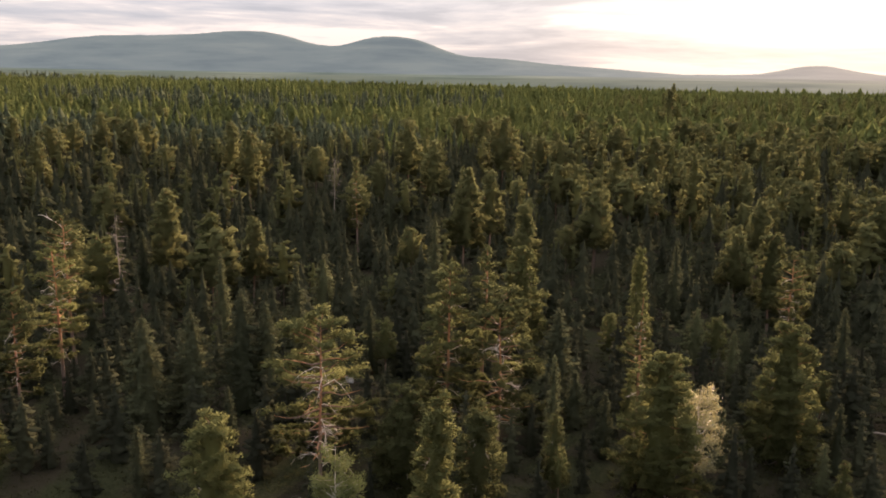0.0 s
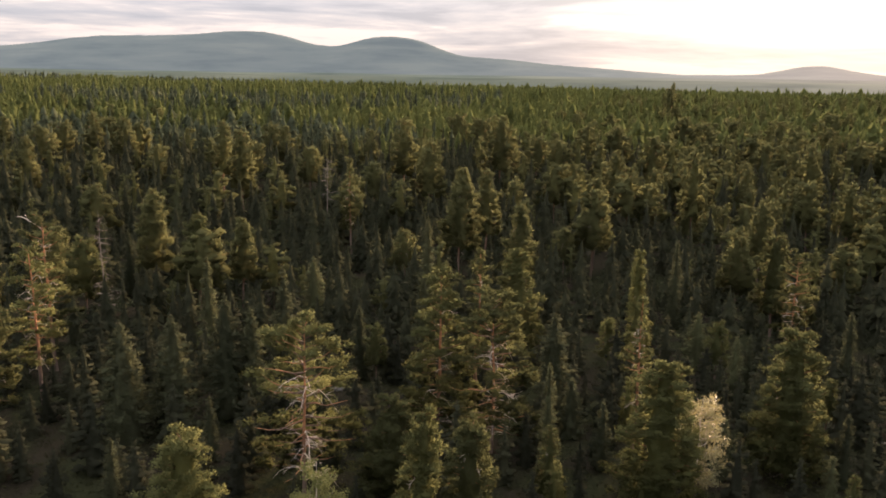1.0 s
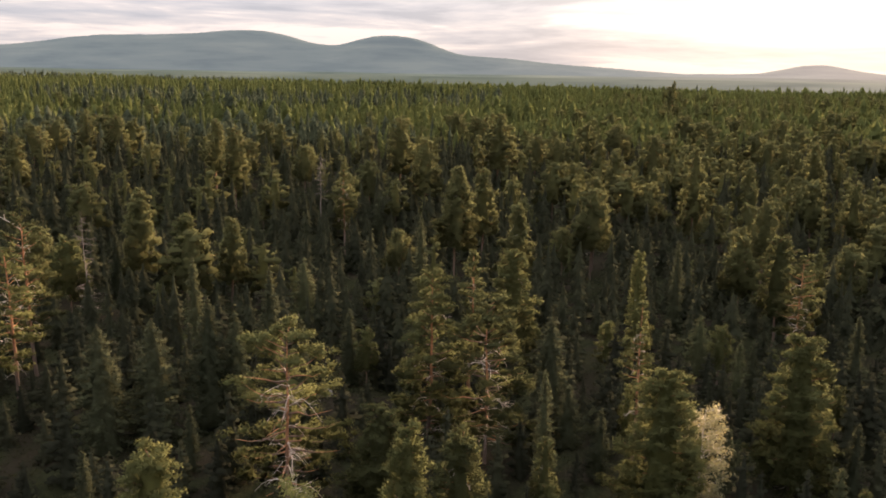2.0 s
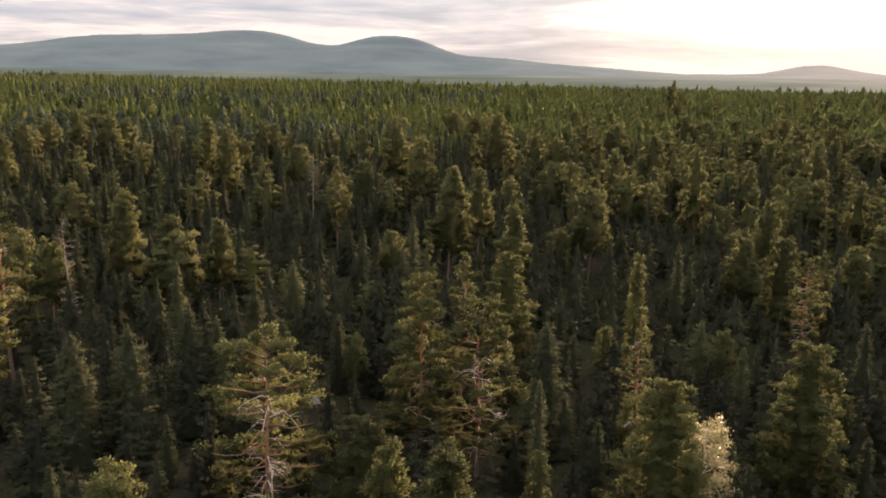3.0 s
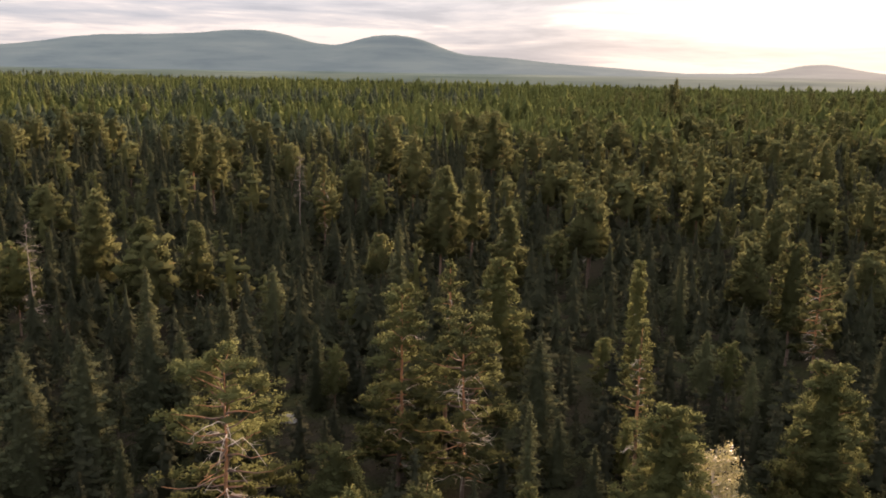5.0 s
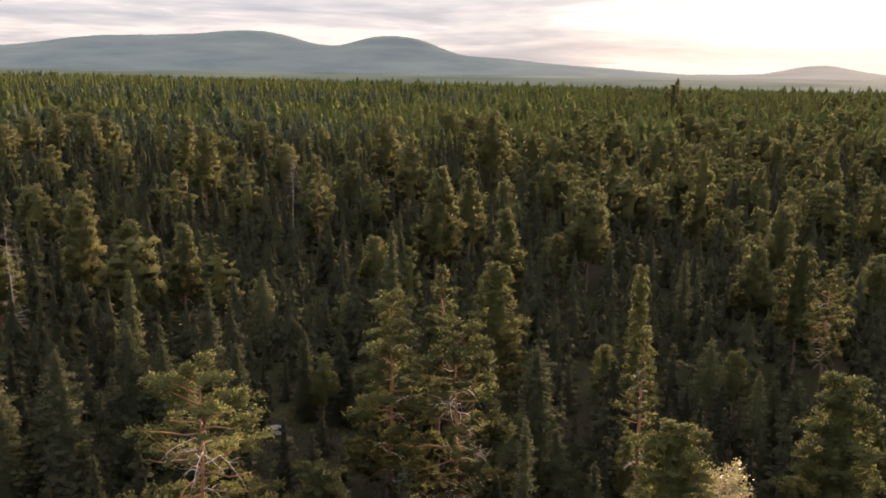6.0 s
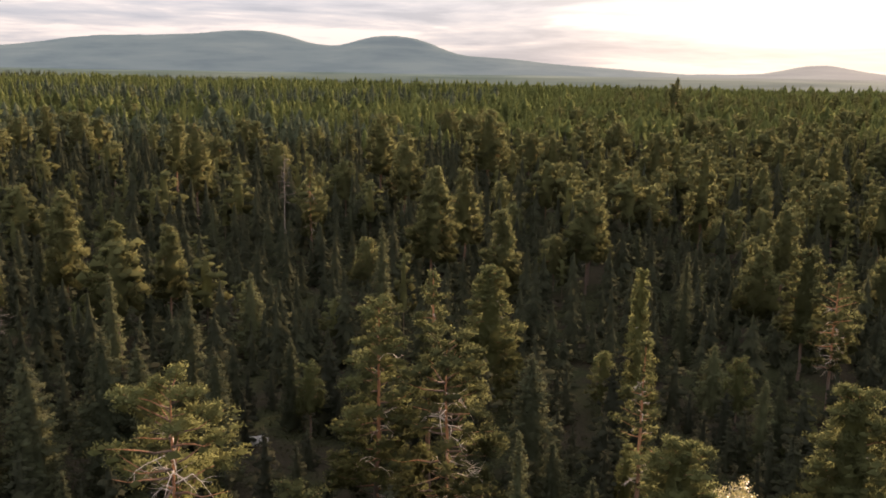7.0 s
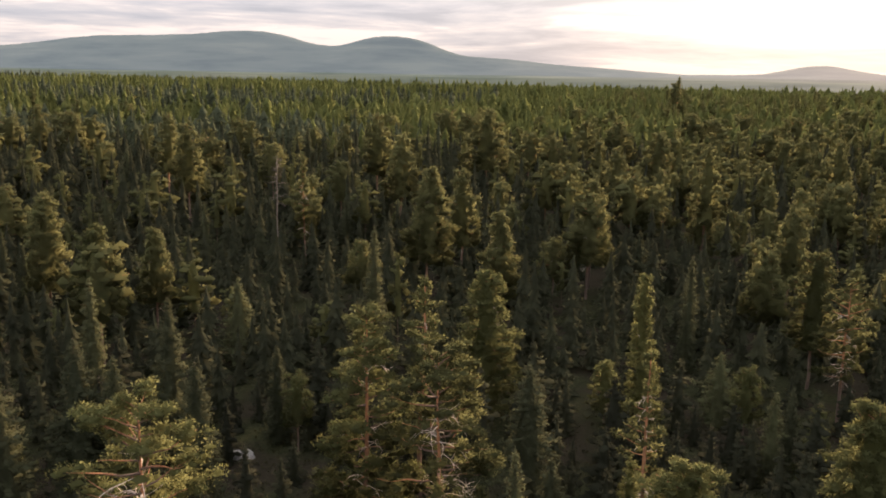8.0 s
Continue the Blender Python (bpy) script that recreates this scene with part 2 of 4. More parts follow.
def clumps(rng, soup, centre, size, sprays, blade, heart, flat=0.45, lift=0.45, own=1.0):
    """Pads of needles: pointed sprays round a small dense heart, that face away from the pad and from the middle of the crown."""
    centre, size = np.asarray(centre, float), np.asarray(size, float)
    count = len(centre)
    away = centre - heart
    away /= np.linalg.norm(away, axis=1)[:, None] + 1e-9
    solid = 1.0 if sprays > 14 else 1.3
    core = HEART_V[None] * rng.uniform(0.45, 0.8, (count, 6, 1)) * solid * size[:, None, None] * (1, 1, flat)
    face = HEART_V[None] * (0.4 * own, 0.4 * own, 0.6 * own) + away[:, None] * 0.9 + (0, 0, 0.2)
    if sprays >= 3:
        soup.add((core + centre[:, None]).reshape(-1, 3), (HEART_F[None] + (np.arange(count) * 6)[:, None, None]).reshape(-1, 3), 0, (face / np.linalg.norm(face, axis=2)[:, :, None]).reshape(-1, 3))
    n = count * sprays
    d = rng.normal(0, 1, (n, 3))
    d /= np.linalg.norm(d, axis=1)[:, None]
    d *= rng.uniform(0.25, 1.0, n)[:, None] ** 0.5
    root = np.repeat(centre, sprays, 0) + d * np.repeat(size, sprays)[:, None] * (1, 1, flat)
    long = blade * rng.uniform(0.65, 1.3, n)
    soup.add(*blades(rng, root, d + rng.normal(0, 0.45, d.shape) + (0, 0, lift), long, long * 0.46, d * (0.45 * own, 0.45 * own, 0.7 * own) + np.repeat(away, sprays, 0) * 0.9 + (0, 0, 0.25) + rng.normal(0, 0.12, d.shape)))


def hull(rng, soup, axis, radii, sides=9):
    """The dense inner mass of a crown: a lumpy closed body round the stem, from its lowest ring to its top."""
    axis, radii = np.asarray(axis, float), np.asarray(radii, float)
    turn = np.arange(sides) * 2 * math.pi / sides
    out = np.column_stack([np.cos(turn), np.sin(turn), np.zeros(sides)])
    v = axis[:, None] + out[None] * (radii[:, None] * rng.uniform(0.78, 1.16, (len(radii), sides)))[:, :, None]
    v[:, :, 2] += rng.normal(0, 0.12, (len(radii), sides)) * radii[:, None]
    face = np.broadcast_to(out * 0.8 + (0, 0, 0.45), v.shape) + rng.normal(0, 0.16, v.shape)
    f = [(i * sides + j, i * sides + (j + 1) % sides, (i + 1) * sides + (j + k) % sides) if k else (i * sides + j, (i + 1) * sides + (j + 1) % sides, (i + 1) * sides + j) for i in range(len(radii) - 1) for j in range(sides) for k in (1, 0)]
    top = len(radii) * sides
    f += [(top - sides + j, top - sides + (j + 1) % sides, top) for j in range(sides)]
    v = np.vstack([v.reshape(-1, 3), axis[-1] + (0, 0, radii[-1])])
    face = np.vstack([face.reshape(-1, 3), (0, 0, 1)])
    soup.add(v, f, 0, face / np.linalg.norm(face, axis=1)[:, None])


# ---- kinds of tree: each returns its parts as triangle soups, foot at the origin ----
def pine_parts(seed, h, reach, base, shape="dome", fine=1.0, bare=0.25, lean=0.02, fill=1.0, puff=1.0, gap=0.0, snapped=False):
    """Scots pine: stem, crown of needle clumps in pads on crooked limbs, and bare limbs below and inside the crown."""
    rng = np.random.default_rng(seed)
    trunk, crown, limbs, dead = Soup(), Soup(), [], []
    k = max(3, int(9 * fine ** 0.5))
    u = np.linspace(0, 1, k)
    drift = np.cumsum(rng.normal(0, lean, (k, 2)), 0) * h / k * 2
    drift -= drift[0]
    stem = np.column_stack([drift, u * h * 0.985])
    thick = (0.0105 * h + 0.04) * (1 if fine > 0.15 else 0.6)
    trunk.add(*tube(stem, thick * (1 - 0.82 * u ** 1.1), max(3, int(7 * fine ** 0.5))))
    at = lambda z: np.array([np.interp(z, stem[:, 2], stem[:, 0]), np.interp(z, stem[:, 2], stem[:, 1]), z])
    count = max(5, int((12 + 1.7 * h * (1 - base)) * fine ** 0.55 * (0.75 + 0.25 * reach / 2.5)))
    centres, sizes = [], []

    def profile(g):
        if shape == "dome":
            return math.sqrt(max(0.06, 1 - ((g - 0.30) / 0.74) ** 2))
        if shape == "hive":  # widest at the foot, rounded at the top
            return 0.14 + 0.90 * (1 - g) ** 0.58
        if shape == "cone":
            return 0.16 + 0.92 * (1 - g) ** 0.8
        return 0.55 + 0.45 * math.sin(g * 9 + seed) * (1 - g * 0.5) - 0.35 * g ** 4  # slim: broken tufts

    if shape != "slim" and not gap and bare < 0.45:
        rings = 9 if fine > 0.3 else 5
        marks = np.linspace(0.04, 0.93, rings)
        hull(rng, crown, [at(h * (base + (0.985 - base) * g)) for g in marks], [(0.38 if fine > 0.3 else 0.28) * reach * profile(g) for g in marks], 8 if fine > 0.3 else 6)
    for i in range(count):
        g = (i + rng.uniform(0.1, 0.9)) / count
        z = h * (base + (0.985 - base) * g)
        span = profile(g)
        length = max(0.25, reach * span * rng.uniform(0.66, 1.15))
        az = i * 2.39996 + rng.normal(0, 0.45)
        path = limb_path(rng, at(z), az, length, 0.10 + 0.55 * g ** 2 + rng.normal(0, 0.08), 0.10 * (1 - g), 5 if fine > 0.5 else 3)
        if fine > 0.2:
            limbs.append(tube(path, np.linspace(0.020 * length + 0.022, 0.012, len(path)), 4 if fine > 0.5 else 3))
        pads = max(1, int(round((1.3 + length * 2.3) * fine ** 0.62 * fill)))
        for _ in range(pads):
            s = rng.uniform(0.34, 1.02) if rng.random() > bare * 0.6 else rng.uniform(0.75, 1.05)
            c = np.array([np.interp(s, np.linspace(0, 1, len(path)), path[:, d]) for d in range(3)])
            c[:2] += rng.normal(0, 0.13 * length + 0.05, 2)
            c[2] += rng.normal(0.06, 0.14)
            off = c - at(z)
            if gap and g < 0.80 and -off[1] > 0.10 * math.hypot(off[0], off[1]) and rng.random() < gap:
                continue  # the crown is open on its southern side
            centres.append(c)
            sizes.append(np.clip(0.30 + 0.095 * length, 0.28, 0.68) * rng.uniform(0.7, 1.3) / fine ** 0.22 * puff)
    if shape in ("hive", "cone", "dome") and not gap and bare < 0.45:  # outer pads close the crown all round
        for k in range(int((46 + 3.1 * reach * h * (1 - base)) * min(1.0, fine) ** 0.75 * (0.6 if fine < 0.2 else 1.0))):
            g = 1 - rng.random() ** 0.7 if shape != "dome" else rng.random()
            az, out = rng.uniform(0, 6.2832), reach * profile(g) * rng.uniform(0.62, 0.98)
            centres.append(at(h * (base + (0.985 - base) * g)) + (math.cos(az) * out, math.sin(az) * out, rng.normal(0.1, 0.15)))
            sizes.append(np.clip(0.24 + 0.07 * reach, 0.24, 0.55) * rng.uniform(0.7, 1.25) / fine ** 0.22)
    centres += [at(h * 0.965) + rng.normal(0, 0.12, 3) for _ in range(3)]
    sizes += [0.26 / fine ** 0.2] * 3
    clumps(rng, crown, centres, sizes, max(3, int(40 * fine ** 0.9)), (0.25 if fine >= 1 else 0.27) / fine ** 0.30, at(h * (base + (1 - base) * 0.4)), 0.58 * puff ** 1.5, 0.45, 1.0 / puff ** 3)
    if fine > 0.5:  # dead limbs under and within the crown
        for i in range(int(32 * bare) + 2):
            z = h * rng.uniform(base - 0.06, base + 0.72 * (1 - base))
            length = reach * rng.uniform(0.3, 0.7) * (0.5 + 0.6 * bare)
            az = rng.uniform(0, 6.28)
            one = Soup()
            path = limb_path(rng, at(z), az, length, rng.uniform(-0.70, -0.05), rng.uniform(-0.46, -0.12), 6, 0.22)
            one.add(*tube(path, np.linspace(0.010 * length + 0.022, 0.014, 6), 4))
            for _ in range(3):
                j = rng.integers(2, 5)
                one.add(*tube(limb_path(rng, path[j], az + rng.choice([-1, 1]) * rng.uniform(0.5, 1.1), length * rng.uniform(0.25, 0.5), rng.uniform(-0.3, 0.5), 0, 4, 0.3), (0.022, 0.017, 0.012, 0.009), 3))
            dead.append(one)
    if snapped:  # a dead, bent top stands out of the crown
        one = Soup()
        path = limb_path(rng, at(h * 0.90), 3.0, 3.4, 0.62, -0.10, 6, 0.10)
        one.add(*tube(path, np.linspace(0.10, 0.03, 6), 5))
        one.add(*tube(limb_path(rng, path[3], 2.2, 1.1, 0.5, 0, 4, 0.3), (0.04, 0.03, 0.02, 0.012), 4))
        dead.append(one)
    if fine >= 1.2:  # old pines close by show limb by limb
        parts = {"trunk": trunk, "crown": crown}
        for i, t in enumerate(limbs):
            parts["limb %d" % i] = Soup().add(*t)
        for i, one in enumerate(dead):
            parts["dead_limb %d" % i] = one
        return parts
    for t in limbs:
        trunk.add(*t)
    for one in dead:
        v, f, _, _ = one.arrays()
        trunk.add(v, f, 1)
    return {"trunk": trunk, "crown": crown}


def spruce_parts(seed, h, reach, fine=1.0, skirt=0.05, ragged=0.2):
    """Norway spruce: a pointed spire of drooping boughs in whorls, each set with small pads of needles."""
    rng = np.random.default_rng(seed)
    trunk, crown = Soup(), Soup()
    u = np.linspace(0, 1, 5 if fine > 0.3 else 2)
    stem = np.column_stack([rng.normal(0, 0.02, (len(u), 2)) * h * 0.2 * (u * (1 - u))[:, None], u * h])
    trunk.add(*tube(stem, (0.0085 * h + 0.03) * (1 - 0.93 * u) * (1 if fine > 0.15 else 0.5), 6 if fine > 0.5 else 3))
    whorls = max(5, int(h / 0.50 * fine ** 0.45))
    centres, sizes = [], []
    for i in range(whorls):
        g = (i + rng.uniform(0.2, 0.8)) / whorls
        z = h * (skirt + (0.965 - skirt) * g)
        span = reach * ((1 - g) ** 0.66) * (1 - 0.35 * max(0, 0.18 - g) / 0.18) + 0.08
        boughs = max(3, int((4.6 + 2.6 * (1 - g)) * fine ** 0.20))
        for j in range(boughs):
            length = max(0.06, span * (1 + rng.normal(0, ragged)))
            az = (j + 0.5 * (i % 2)) * 6.2832 / boughs + rng.normal(0, 0.28)
            n = 1 + int(length / 0.58 * fine ** 0.5 + rng.random() * 0.7)
            s = (np.arange(n) + rng.uniform(0.35, 0.85, n)) / n
            drop = (-0.34 * s + 0.16 * s ** 3 + 0.22 * g) * length
            side = rng.normal(0, 0.10, n) * length
            centres.append(np.column_stack([math.cos(az) * s * length - math.sin(az) * side, math.sin(az) * s * length + math.cos(az) * side, z + drop + rng.normal(0, 0.05, n)]))
            sizes.append(np.clip(0.15 + 0.19 * length, 0.16, 0.5) * rng.uniform(0.75, 1.25, n) / fine ** 0.24)
    centres.append(np.column_stack([np.zeros((4, 2)), h * np.array([0.90, 0.93, 0.96, 0.985])]))
    sizes.append(np.array([0.20, 0.15, 0.11, 0.07]) / fine ** 0.15)
    c = np.concatenate(centres)
    heart = c * (0, 0, 1) - (0, 0, 0.25 * reach)
    marks = np.linspace(0.02, 0.92, 7 if fine > 0.3 else 5)
    hull(rng, crown, [(0, 0, h * (skirt + (0.965 - skirt) * g) - 0.2 * reach * (1 - g)) for g in marks], [0.45 * reach * (1 - g) ** 0.66 for g in marks], 9 if fine > 0.3 else 6)
    clumps(rng, crown, c, np.concatenate(sizes), max(3, int(21 * fine ** 0.8)), 0.22 / fine ** 0.30, heart, 0.66 if fine > 0.22 else 0.85, 0.0, 1.0 if fine > 0.22 else 0.5)
    return {"trunk": trunk, "crown": crown}


def birch_parts(seed, h, reach, fine=1.0, thin=1.0):
    """Downy birch: pale stem, thin upswept boughs and a loose crown of small leaves."""
    rng = np.random.default_rng(seed)
    trunk, limbs, crown = Soup(), Soup(), Soup()
    u = np.linspace(0, 1, 8)
    drift = np.cumsum(rng.normal(0, 0.05, (8, 2)), 0)
    drift -= drift[0]
    stem = np.column_stack([drift, u * h * 0.96])
    trunk.add(*tube(stem, (0.009 * h + 0.02) * (1 - 0.85 * u), 6))
    roots, sizes = [], []
    for i in range(int(46 * fine)):
        g = rng.uniform(0.14, 1.0)
        start = np.array([np.interp(g, u, stem[:, d]) for d in range(3)])
        length = reach * (0.30 + 0.75 * math.sin(min(1, 0.12 + g * 0.84) * math.pi) ** 0.8) * rng.uniform(0.6, 1.1)
        path = limb_path(rng, start, i * 2.4 + rng.normal(0, 0.4), length, rng.uniform(0.15, 0.6), 0.05, 5, 0.22)
        limbs.add(*tube(path, np.linspace(0.014 * length + 0.012, 0.006, 5), 4))
        for _ in range(max(2, int(6 * length * thin))):
            s = rng.uniform(0.35, 1.05)
            c = np.array([np.interp(s, np.linspace(0, 1, 5), path[:, d]) for d in range(3)]) + rng.normal(0, 0.16, 3)
            n = int(13 * fine)
            roots.append(c + rng.normal(0, 0.22, (n, 3)))
            sizes.append(rng.uniform(0.14, 0.26, n))
    root, size = np.concatenate(roots), np.concatenate(sizes)
    crown.add(*blades(rng, root, rng.normal(0, 1, root.shape), size, size * 0.8))
    v, f, _, _ = limbs.arrays()
    return {"trunk": trunk.add(v, f), "crown": crown}


def snag_parts(seed, h, reach, low=0.2):
    """Dead standing pine: grey stem and crooked bare limbs, each with its twigs."""
    rng = np.random.default_rng(seed)
    u = np.linspace(0, 1, 9)
    drift = np.cumsum(rng.normal(0, 0.07, (9, 2)), 0)
    drift -= drift[0]
    stem = np.column_stack([drift, u * h])
    parts = {"trunk": Soup().add(*tube(stem, (0.0070 * h + 0.02) * (1 - 0.9 * u), 6))}
    for i in range(46):
        g = rng.uniform(low, 0.97)
        start = np.array([np.interp(g, u, stem[:, d]) for d in range(3)])
        length = reach * (1.15 - 0.75 * g) * rng.uniform(0.5, 1.1)
        az = i * 2.4 + rng.normal(0, 0.5)
        one = Soup()
        path = limb_path(rng, start, az, length, rng.uniform(-0.35, 0.25), rng.uniform(-0.15, 0.15), 6, 0.3)
        one.add(*tube(path, np.linspace(0.018 * length + 0.02, 0.012, 6), 4))
        for _ in range(5):
            j = rng.integers(2, 6)
            one.add(*tube(limb_path(rng, path[j], az + rng.choice([-1, 1]) * rng.uniform(0.4, 1.2), length * rng.uniform(0.25, 0.55), rng.uniform(-0.4, 0.4), 0, 4, 0.3), (0.020, 0.016, 0.012, 0.009), 3))
        parts["dead_limb %d" % i] = one
    return parts


LOOKS = {
    "pine_tree": {"trunk": [pine_bark, grey_wood], "limb": [pine_bark], "dead_limb": [grey_wood], "crown": [pine_needles]},
    "spruce_tree": {"trunk": [spruce_bark], "crown": [spruce_needles]},
    "birch_tree": {"trunk": [birch_bark], "crown": [birch_leaves]},
    "dead_tree": {"trunk": [weathered_wood], "dead_limb": [weathered_wood]},
}
PART_LABELS = {"pine_tree": {"trunk": "orange-brown flaking bark"},  "birch_tree": {"trunk": "pale birch stem"}}
planted = []  # x, y and clear radius of each tree that stands by itself


def meshes_of(kind, parts, needles=None):
    made = {}
    for name, soup in parts.items():
        if soup.n:
            v, f, s, facing = soup.arrays()
            plain = name.split()[0]
            made[name] = mesh_of(plain, v, f, s, [needles] if needles and plain == "crown" else LOOKS[kind][plain], True, facing)
    return made


def plant(kind, meshes, x, y, label, group="", turn=0.0, scale=1.0, room=2.4):
    """One tree on the ground at x, y: an Empty at its foot and a mesh for each part."""
    foot = new(kind)
    foot.empty_display_size = 0.5
    foot.location, foot.rotation_euler, foot.scale = (x, y, float(lie(x, y)) - 0.08), (0, 0, turn), (scale, scale, scale)
    tagged(foot, label, kind.replace("_", " "), group)
    for name, me in meshes.items():
        ob = new(me.name.split(".")[0], me)
        ob.parent = foot
        if name in PART_LABELS.get(kind, {}):
            tagged(ob, PART_LABELS[kind][name])
    planted.append((x, y, room))
    return foot


def pine(x, y, top, reach, base, shape, label, seed, fine=1.0, bare=0.25, lean=0.02, fill=1.2, puff=1.0, gap=0.0, snapped=False):
    h = top - float(lie(x, y)) + 0.08
    # beyond 150 m pines take the copy with light painted into its colour
    needles = lit_wood_pine_needles if y > 150 else pine_needles
    return plant("pine_tree", meshes_of("pine_tree", pine_parts(seed, h, reach, base, shape, fine, bare, lean, fill, puff, gap, snapped), needles), x, y, label, room=reach * 0.8 + 1.2)


def spruce(x, y, top, reach, label, seed, fine=1.0, ragged=0.2):
    h = top - float(lie(x, y)) + 0.08
    return plant("spruce_tree", meshes_of("spruce_tree", spruce_parts(seed, h, reach, fine, 0.05, ragged)), x, y, label, room=reach * 0.8 + 1.2)


def birch(x, y, top, reach, label, seed, thin=1.0, leaves=None):
    h = top - float(lie(x, y)) + 0.08
    return plant("birch_tree", meshes_of("birch_tree", birch_parts(seed, h, reach, 1.0, thin), leaves), x, y, label, room=2.6)


def snag(x, y, top, reach, label, seed, low=0.2):
    h = top - float(lie(x, y)) + 0.08
    return plant("dead_tree", meshes_of("dead_tree", snag_parts(seed, h, reach, low)), x, y, label, room=2.2)


# ---- setting: ground to the horizon, far fells ----
def build_ground():
    xs = np.concatenate([np.linspace(-4900, -400, 40), np.linspace(-380, 380, 105), np.linspace(400, 4900, 40)])
    ys = np.concatenate([np.linspace(-900, -60, 12), np.linspace(-50, 420, 100), np.linspace(440, 4900, 90)])
    gx, gy = np.meshgrid(xs, ys)
    v = np.column_stack([gx.ravel(), gy.ravel(), lie(gx, gy).ravel()])
    n = len(xs)
    i = (np.arange(len(ys) - 1)[:, None] * n + np.arange(n - 1)[None]).ravel()
    f = np.concatenate([np.column_stack([i, i + 1, i + n + 1]), np.column_stack([i, i + n + 1, i + n])])
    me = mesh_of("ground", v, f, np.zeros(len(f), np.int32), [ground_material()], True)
    tagged(new("ground", me), "dark forest floor of moss, heather and dwarf shrubs", "ground", kind="structure")


# tones of the painted haze, from west to east
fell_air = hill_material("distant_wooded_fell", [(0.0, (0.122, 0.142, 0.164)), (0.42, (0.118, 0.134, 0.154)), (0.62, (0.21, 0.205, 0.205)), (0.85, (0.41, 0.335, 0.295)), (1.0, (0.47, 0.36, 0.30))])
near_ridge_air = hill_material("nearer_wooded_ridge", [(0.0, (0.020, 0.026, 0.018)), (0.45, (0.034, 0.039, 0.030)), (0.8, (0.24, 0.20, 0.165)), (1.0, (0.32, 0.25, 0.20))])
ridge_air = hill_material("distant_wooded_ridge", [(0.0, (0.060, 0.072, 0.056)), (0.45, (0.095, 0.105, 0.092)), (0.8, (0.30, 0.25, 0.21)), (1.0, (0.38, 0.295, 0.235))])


def fell(label, reach_y, bumps, air, floor=43.0):
    """A far wooded fell: a long ridge whose crest is a row of rounded tops (x, height, half width)."""
    lo, hi = -3300, 3300
    xs = np.linspace(lo, hi, 420)
    deep = np.linspace(-1, 1, 18)
    crest = sum(h * np.exp(-((xs - x) / s) ** 2) for x, h, s in bumps)
    rough = np.array([noise.noise((x * 0.012, reach_y * 0.01, 0)) * 2.0 + noise.noise((x * 0.06, 3.0, reach_y)) * 2.0 for x in xs])
    v = []
    for d in deep:
        slope = math.cos(d * math.pi / 2) ** 1.2
        bulge = np.array([noise.noise((x * 0.004, d * 2.2, 5.0)) for x in xs]) * 12 * slope * (1 - slope) * np.clip(crest / 120, 0, 1)
        v.append(np.column_stack([xs, np.full(len(xs), reach_y + d * 420), (floor + crest + rough * np.clip(crest / 30, 0, 1)) * slope + bulge - 12 * (1 - slope)]))
    n = len(xs)
    i = (np.arange(len(deep) - 1)[:, None] * n + np.arange(n - 1)[None]).ravel()
    f = np.concatenate([np.column_stack([i, i + 1, i + n + 1]), np.column_stack([i, i + n + 1, i + n])])
    me = mesh_of("backdrop", np.concatenate(v), f, np.zeros(len(f), np.int32), [air], True)
    tagged(new("backdrop", me), label, "hill", kind="structure")


build_ground()
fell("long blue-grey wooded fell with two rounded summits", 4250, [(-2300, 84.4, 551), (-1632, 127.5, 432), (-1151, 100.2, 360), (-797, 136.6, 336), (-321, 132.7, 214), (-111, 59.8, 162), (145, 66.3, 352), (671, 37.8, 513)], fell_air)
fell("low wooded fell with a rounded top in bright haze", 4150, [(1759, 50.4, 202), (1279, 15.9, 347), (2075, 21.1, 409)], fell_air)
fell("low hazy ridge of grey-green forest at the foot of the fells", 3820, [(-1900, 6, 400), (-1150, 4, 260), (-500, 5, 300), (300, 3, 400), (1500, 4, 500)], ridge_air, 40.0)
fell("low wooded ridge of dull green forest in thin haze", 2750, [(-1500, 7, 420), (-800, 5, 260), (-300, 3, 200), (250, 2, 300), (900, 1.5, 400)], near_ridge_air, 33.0)


